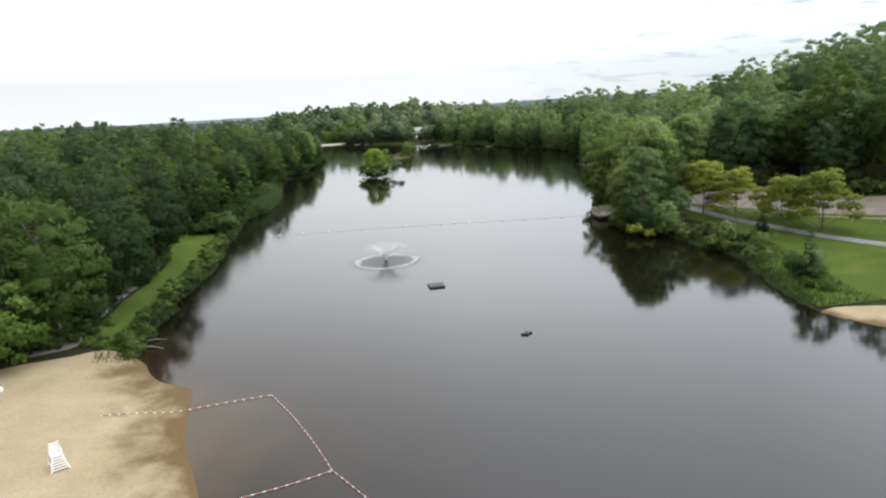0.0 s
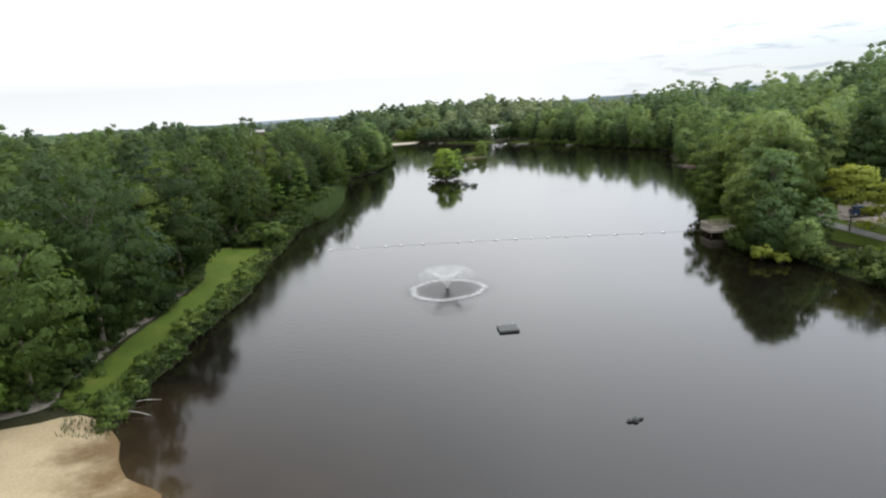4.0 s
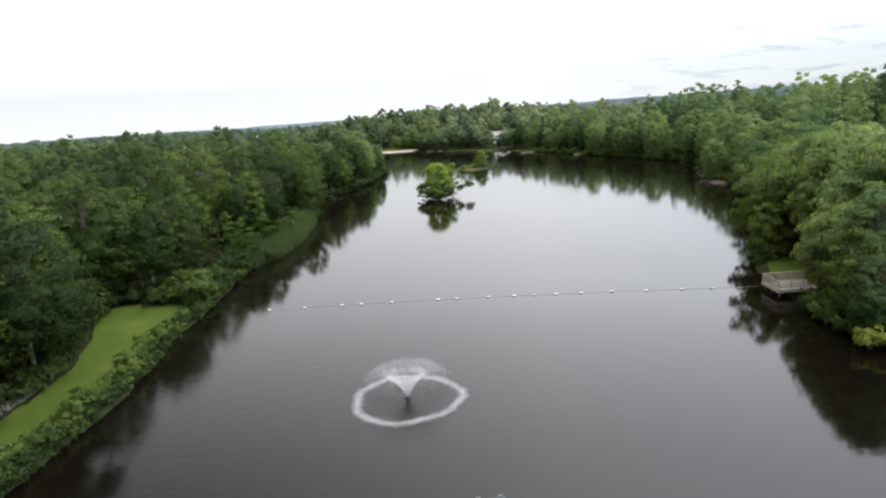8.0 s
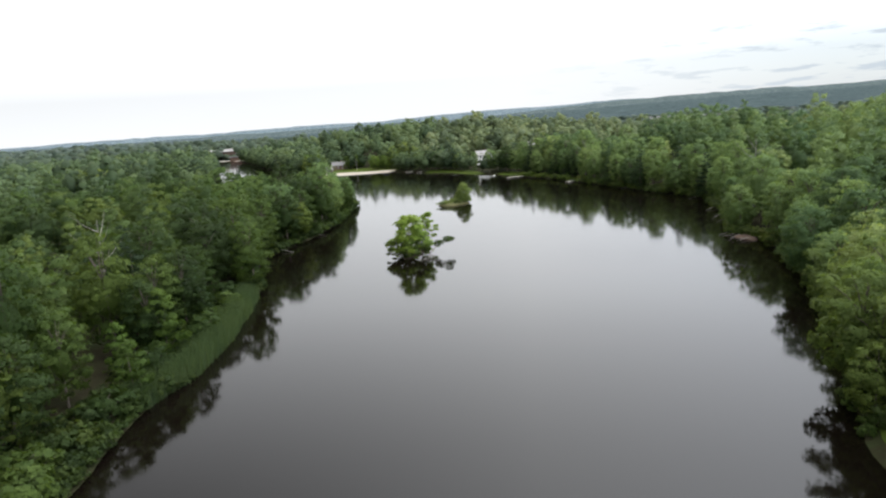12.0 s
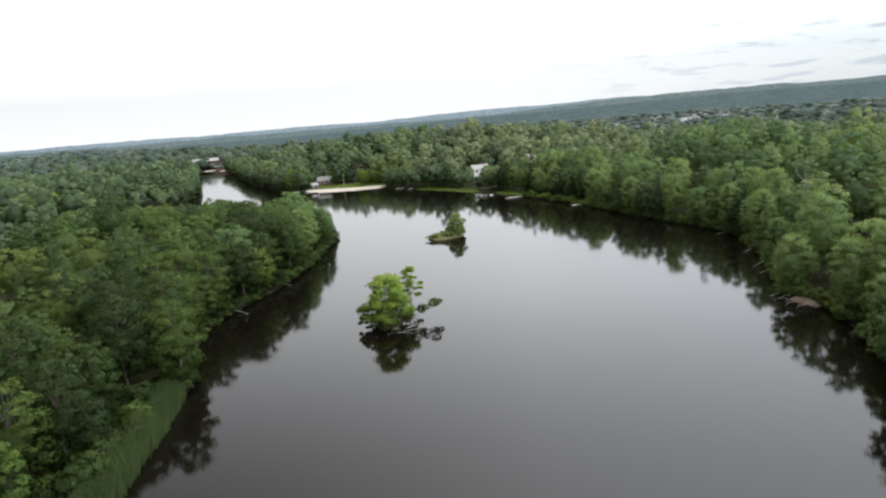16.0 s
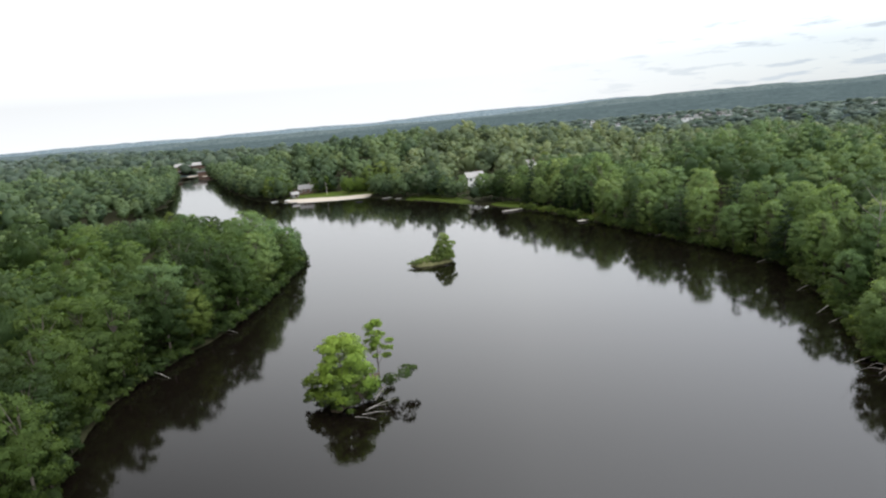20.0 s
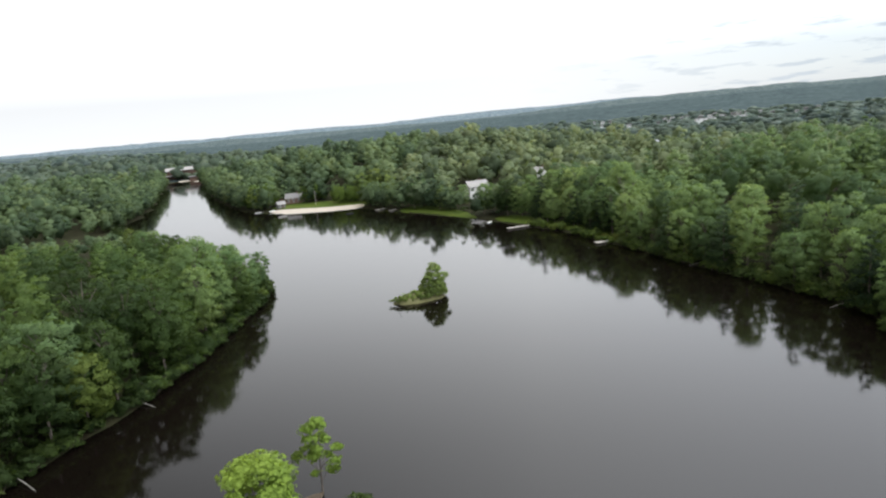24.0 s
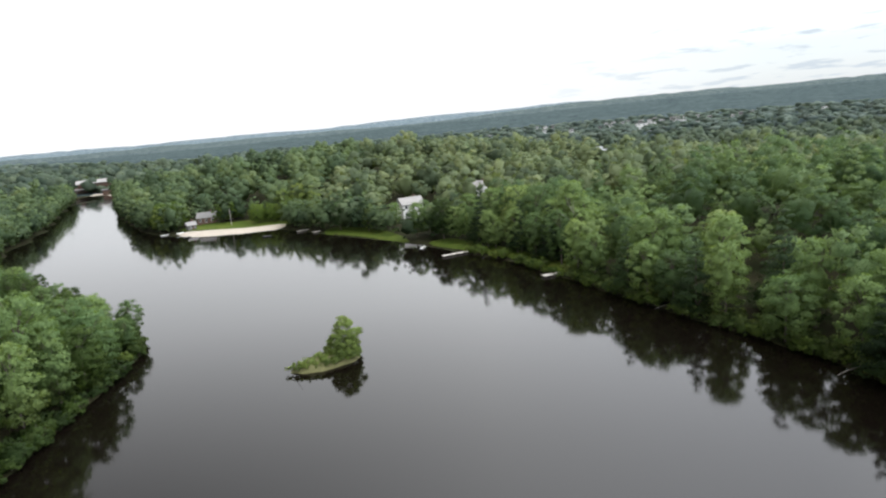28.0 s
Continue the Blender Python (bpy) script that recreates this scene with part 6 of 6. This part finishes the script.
def islands():
    rng = np.random.default_rng(17)
    t1 = Stand(make_tree(R1, "willow_tree", 9.6, 0.1, 5.0, 62, 4400, 0.42, LEAF_BRIGHT, "feathery", "bright green multi-stemmed tree growing on the islet"))
    t1.put(-26.4, 235.6, 0.2, 1.08, 30)
    t2 = Stand(make_tree(R1, "willow_tree", 9.4, 2.4, 2.9, 20, 1300, 0.40, LEAF_BRIGHT, "feathery", "slender bright green tree leaning over the islet", thick=0.12))
    t2.put(-23.2, 245.6, 0.2, 1.0, 0)
    t3 = Stand(make_tree(R1, "willow_tree", 5.6, 0.1, 2.6, 22, 1300, 0.38, LEAF_SHRUB, "feathery", "low green tree on the islet", thick=0.1))
    t3.put(-23.4, 234.0, 0.1, 1.0, 80)
    t3.put(-29.4, 233.4, 0.0, 0.9, 10)
    t3.put(-26.0, 231.6, 0.1, 0.85, 200)
    # a low limb reaching over the water
    lb = thing("overhanging_limb", pose(-21.6, 234.2, 0.3), "bare limb with sparse leaves reaching over the water", "branch")
    bm = bmesh.new()
    tube(bm, [(0, 0, 0), (1.4, 1.4, 1.5), (3.2, 3.2, 2.4), (5.0, 5.0, 2.9)], [0.14, 0.11, 0.07, 0.02], 6)
    tube(bm, [(1.8, 1.8, 1.6), (3.4, 1.4, 2.8), (5.0, 2.0, 3.3)], [0.08, 0.05, 0.02], 5)
    part("wood", bm, DEAD, lb)
    lobes = [(4.4, 4.4, 2.9, 1.2, 0.6), (2.4, 2.6, 2.3, 1.2, 0.7), (4.6, 1.9, 3.3, 1.1, 0.55), (3.0, 1.4, 2.7, 0.9, 0.6), (5.4, 5.2, 2.8, 0.7, 0.6)]
    v, f, n = sprays(rng, lobes, 520, 0.42, 0.4)
    mesh_ob("leaves", v, f, LEAF_SHRUB, lb, normals=n)
    for k, (a, b) in enumerate([((-22.5, 229.6, 0.25), (-18.6, 230.6, 0.15)), ((-21.8, 231.4, 0.35), (-18.0, 233.4, 0.9)), ((-23.5, 229.0, 0.2), (-20.2, 228.2, 0.1)), ((-22.2, 230.6, 0.4), (-19.4, 232.8, 0.3))]):
        m = [(p + q) / 2 for p, q in zip(a, b)]
        fallen("dead_branch", [a, (m[0], m[1], m[2] + 0.2), b], [0.06, 0.045, 0.02], "pale dead branch lying over the water")
    # far islet
    t4 = Stand(make_tree(R1, "young_maple_tree", 7.0, 0.0, 3.5, 36, 2300, 0.38, LEAF_ASH, "feathery", "young light green tree at the end of the islet", thick=0.1))
    t4.put(-18.9, 327.2, 0.7, 1.0, 15)
    t4.put(-20.6, 325.0, 1.2, 0.62, 130)
    t4.put(-18.0, 325.0, 0.6, 0.5, 70)
    for x, y, sc in [(-28.0, 321.5, 0.55), (-26.6, 322.0, 0.72), (-25.0, 322.2, 0.8), (-24.4, 323.9, 0.85), (-22.8, 323.4, 1.0), (-21.6, 325.0, 1.15), (-20.0, 323.8, 1.05), (-17.2, 326.6, 0.8), (-26.0, 323.6, 0.6), (-19.0, 325.0, 1.3), (-29.0, 321.0, 0.4), (-27.2, 320.6, 0.5), (-25.6, 321.2, 0.55), (-23.8, 321.8, 0.6), (-22.0, 322.2, 0.7), (-20.4, 322.6, 0.65), (-24.0, 325.4, 0.7), (-22.0, 326.4, 0.8)]:
        BUSHES_OLIVE[int(sc * 100) % 2].put(x, y, 0.5, sc, x * 91 % 360, 1.0, "scrubby olive green shrub on the islet", "shrubs on the islet")
    fallen("dead_branch", [(-27.6, 320.6, 0.6), (-27.2, 320.2, 1.8), (-26.6, 320.0, 2.9)], [0.07, 0.05, 0.015], "thin bare white stem standing on the islet")


islands()
for a, b, r in [((64.6, 305.6, 0.5), (59.8, 303.8, 0.05), 0.16), ((62.2, 320.0, 0.5), (56.8, 322.2, 0.05), 0.14), ((61.0, 262.0, 0.6), (55.6, 259.0, 0.1), 0.16), ((60.6, 268.0, 0.8), (55.8, 264.0, 0.2), 0.12),
                ((56.0, 243.5, 0.5), (50.8, 241.2, 0.08), 0.15), ((57.0, 240.0, 0.7), (52.2, 237.0, 0.15), 0.12), ((57.5, 236.5, 0.6), (53.4, 233.5, 0.1), 0.13), ((62.8, 282.0, 0.5), (58.6, 279.0, 0.08), 0.12),
                ((-63.5, 272.0, 0.5), (-58.6, 270.0, 0.1), 0.13), ((-66.0, 249.0, 0.6), (-61.4, 246.6, 0.1), 0.12), ((-34.4, 60.5, 0.3), (-31.8, 60.2, 0.05), 0.09), ((-34.8, 62.2, 0.3), (-32.6, 63.2, 0.06), 0.07), ((47.6, 343.0, 0.4), (43.4, 341.2, 0.08), 0.12)]:
    mid = [(p + q) / 2 for p, q in zip(a, b)]
    fallen("fallen_trunk", [a, (mid[0], mid[1], mid[2] + 0.12), b], [r * 0.7, r * 0.6, r * 0.25], "bleached fallen trunk lying from the bank into the water")


def dead_tree(x, y, h):
    rng = np.random.default_rng(int(abs(x * 10)))
    ob = thing("dead_tree", pose(x, y, land_at(x, y)), "bare pale dead tree among green crowns", "tree", "dead trees")
    bm = bmesh.new()
    tube(bm, [(0, 0, 0), (0.2, 0.1, h * 0.5), (0.5, 0.3, h)], [0.22, 0.15, 0.03], 7)
    part("trunk", bm, DEAD, ob)
    for k in range(8):
        u = 0.4 + 0.07 * k
        a = k * 2.4
        l = h * 0.26 * rng.uniform(0.7, 1.2)
        bm = bmesh.new()
        s = Vector((0.4 * u, 0.2 * u, h * u))
        tube(bm, [s, s + Vector((math.cos(a) * l * 0.5, math.sin(a) * l * 0.5, l * 0.35)), s + Vector((math.cos(a) * l, math.sin(a) * l, l * 0.9))], [0.07, 0.05, 0.015], 5)
        part("limb", bm, DEAD, ob)


dead_tree(-72.0, 179.7, 19.5)
dead_tree(70.0, 272.0, 21)
dead_tree(34.0, 381.0, 17)


# bare bank with roots and driftwood, low growth leaning over the water
mound("bank_earth", 56.0, 236.6, 9.0, 4.0, 0.75, 120, BANK_BROWN, "bare reddish brown bank with exposed roots", 3.0)
for k in range(9):
    a = 0.7 * k
    p = (55.4 + 2.6 * math.cos(a), 236.6 + 3.2 * math.sin(a), 0.55)
    q = (p[0] - 1.9 - 0.5 * math.sin(k * 2.0), p[1] + 1.2 * math.cos(k * 1.7), 0.12)
    fallen("dead_branch", [p, ((p[0] + q[0]) / 2, (p[1] + q[1]) / 2, 0.62), q], [0.06, 0.045, 0.02], "weathered driftwood branch on the brown bank")
for x, y, sc in [(60.4, 319.4, 1.5), (62.4, 317.6, 1.3), (59.6, 262.6, 1.0), (55.2, 243.2, 0.9)]:
    BUSHES_OLIVE[int(x) % 2].put(x, y, 0.1, sc, x * 50 % 360, 0.62, "low olive shrub spreading over the water's edge", "low shrubs of the east bank")
for x, y, k, sc in [(-238.0, 392.0, 0, 1.2), (-198.0, 356.0, 1, 1.15), (-213.0, 394.0, 0, 1.1), (-222.0, 372.0, 1, 1.0)]:
    ASH[k].put(x, y, land_at(x, y) - 0.1, sc, x * 37 % 360, 1.0, "pale yellowish green broad crowned tree among darker wood", "pale trees of the west wood")


# ---------------------------------------------------------------- reeds, grass and bank litter
def blades(rng, x, y, z, h, w, lean):
    n = len(x)
    a = rng.uniform(0, 6.2832, n)
    hh = h * rng.uniform(0.6, 1.25, n)
    dx, dy = np.cos(a), np.sin(a)
    l = lean * hh * rng.uniform(0.2, 1, n)
    b = rng.uniform(0, 6.2832, n)
    v = np.stack([np.c_[x - dx * w, y - dy * w, z], np.c_[x + dx * w, y + dy * w, z], np.c_[x + l * np.cos(b), y + l * np.sin(b), z + hh]], 1).reshape(-1, 3)
    return v, np.arange(n * 3).reshape(-1, 3)


def build_reeds():
    rng = np.random.default_rng(41)
    xs, ys = [], []
    for q, n in shoreline_walk(0.35):
        x, y = q
        k = 0
        if x < 0 and 150 < y < 203:
            k = 64
        elif x < 0 and 57 < y < 130:
            k = 4
        elif x > 0 and 64 < y < 112:
            k = 16
        if k:
            o = rng.uniform(-0.5, 3.2 if k > 20 else 1.6, k)
            xs.append(q[0] + n[0] * o + rng.normal(0, 0.2, k)), ys.append(q[1] + n[1] * o + rng.normal(0, 0.2, k))
    x, y = np.concatenate(xs), np.concatenate(ys)
    z = np.maximum(land(x, y), -0.05) - 0.05
    tall = np.where((x < 0) & (y > 148), 2.9, 0.85)
    v, f = blades(rng, x, y, z, tall, 0.05, 0.35)
    tagged(mesh_ob("reeds", v, f, REED, None, tint=np.repeat(rng.uniform(0, 1, len(v) // 3), 3)), "dense green reeds fringing the lake edge", "reeds", kind="stuff")
    # rough grass at the lawns' edges
    n = 24000
    x, y = np.r_[rng.uniform(-56, -33, n), rng.uniform(40, 70, n)], np.r_[rng.uniform(56, 130, n), rng.uniform(56, 128, n)]
    sd = shore(x, y)
    ok = (sd > 0.2) & ~((x > 0) & (sd > 7)) & ~((x < 0) & (sd > 4.5)) & ~((x > 0) & (y < 62))
    lawn = inside([(-38.5, 62), (-41.6, 87), (-45.8, 117), (-49, 126), (-57, 123), (-48.2, 100), (-42.6, 64)], x, y)
    ok &= ~lawn
    x, y, sd = x[ok], y[ok], sd[ok]
    v, f = blades(rng, x, y, land(x, y, sd) - 0.02, 0.55, 0.05, 0.5)
    tagged(mesh_ob("rough_grass", v, f, REED, None), "rough uncut grass along the banks", "grass", kind="stuff")


build_reeds()
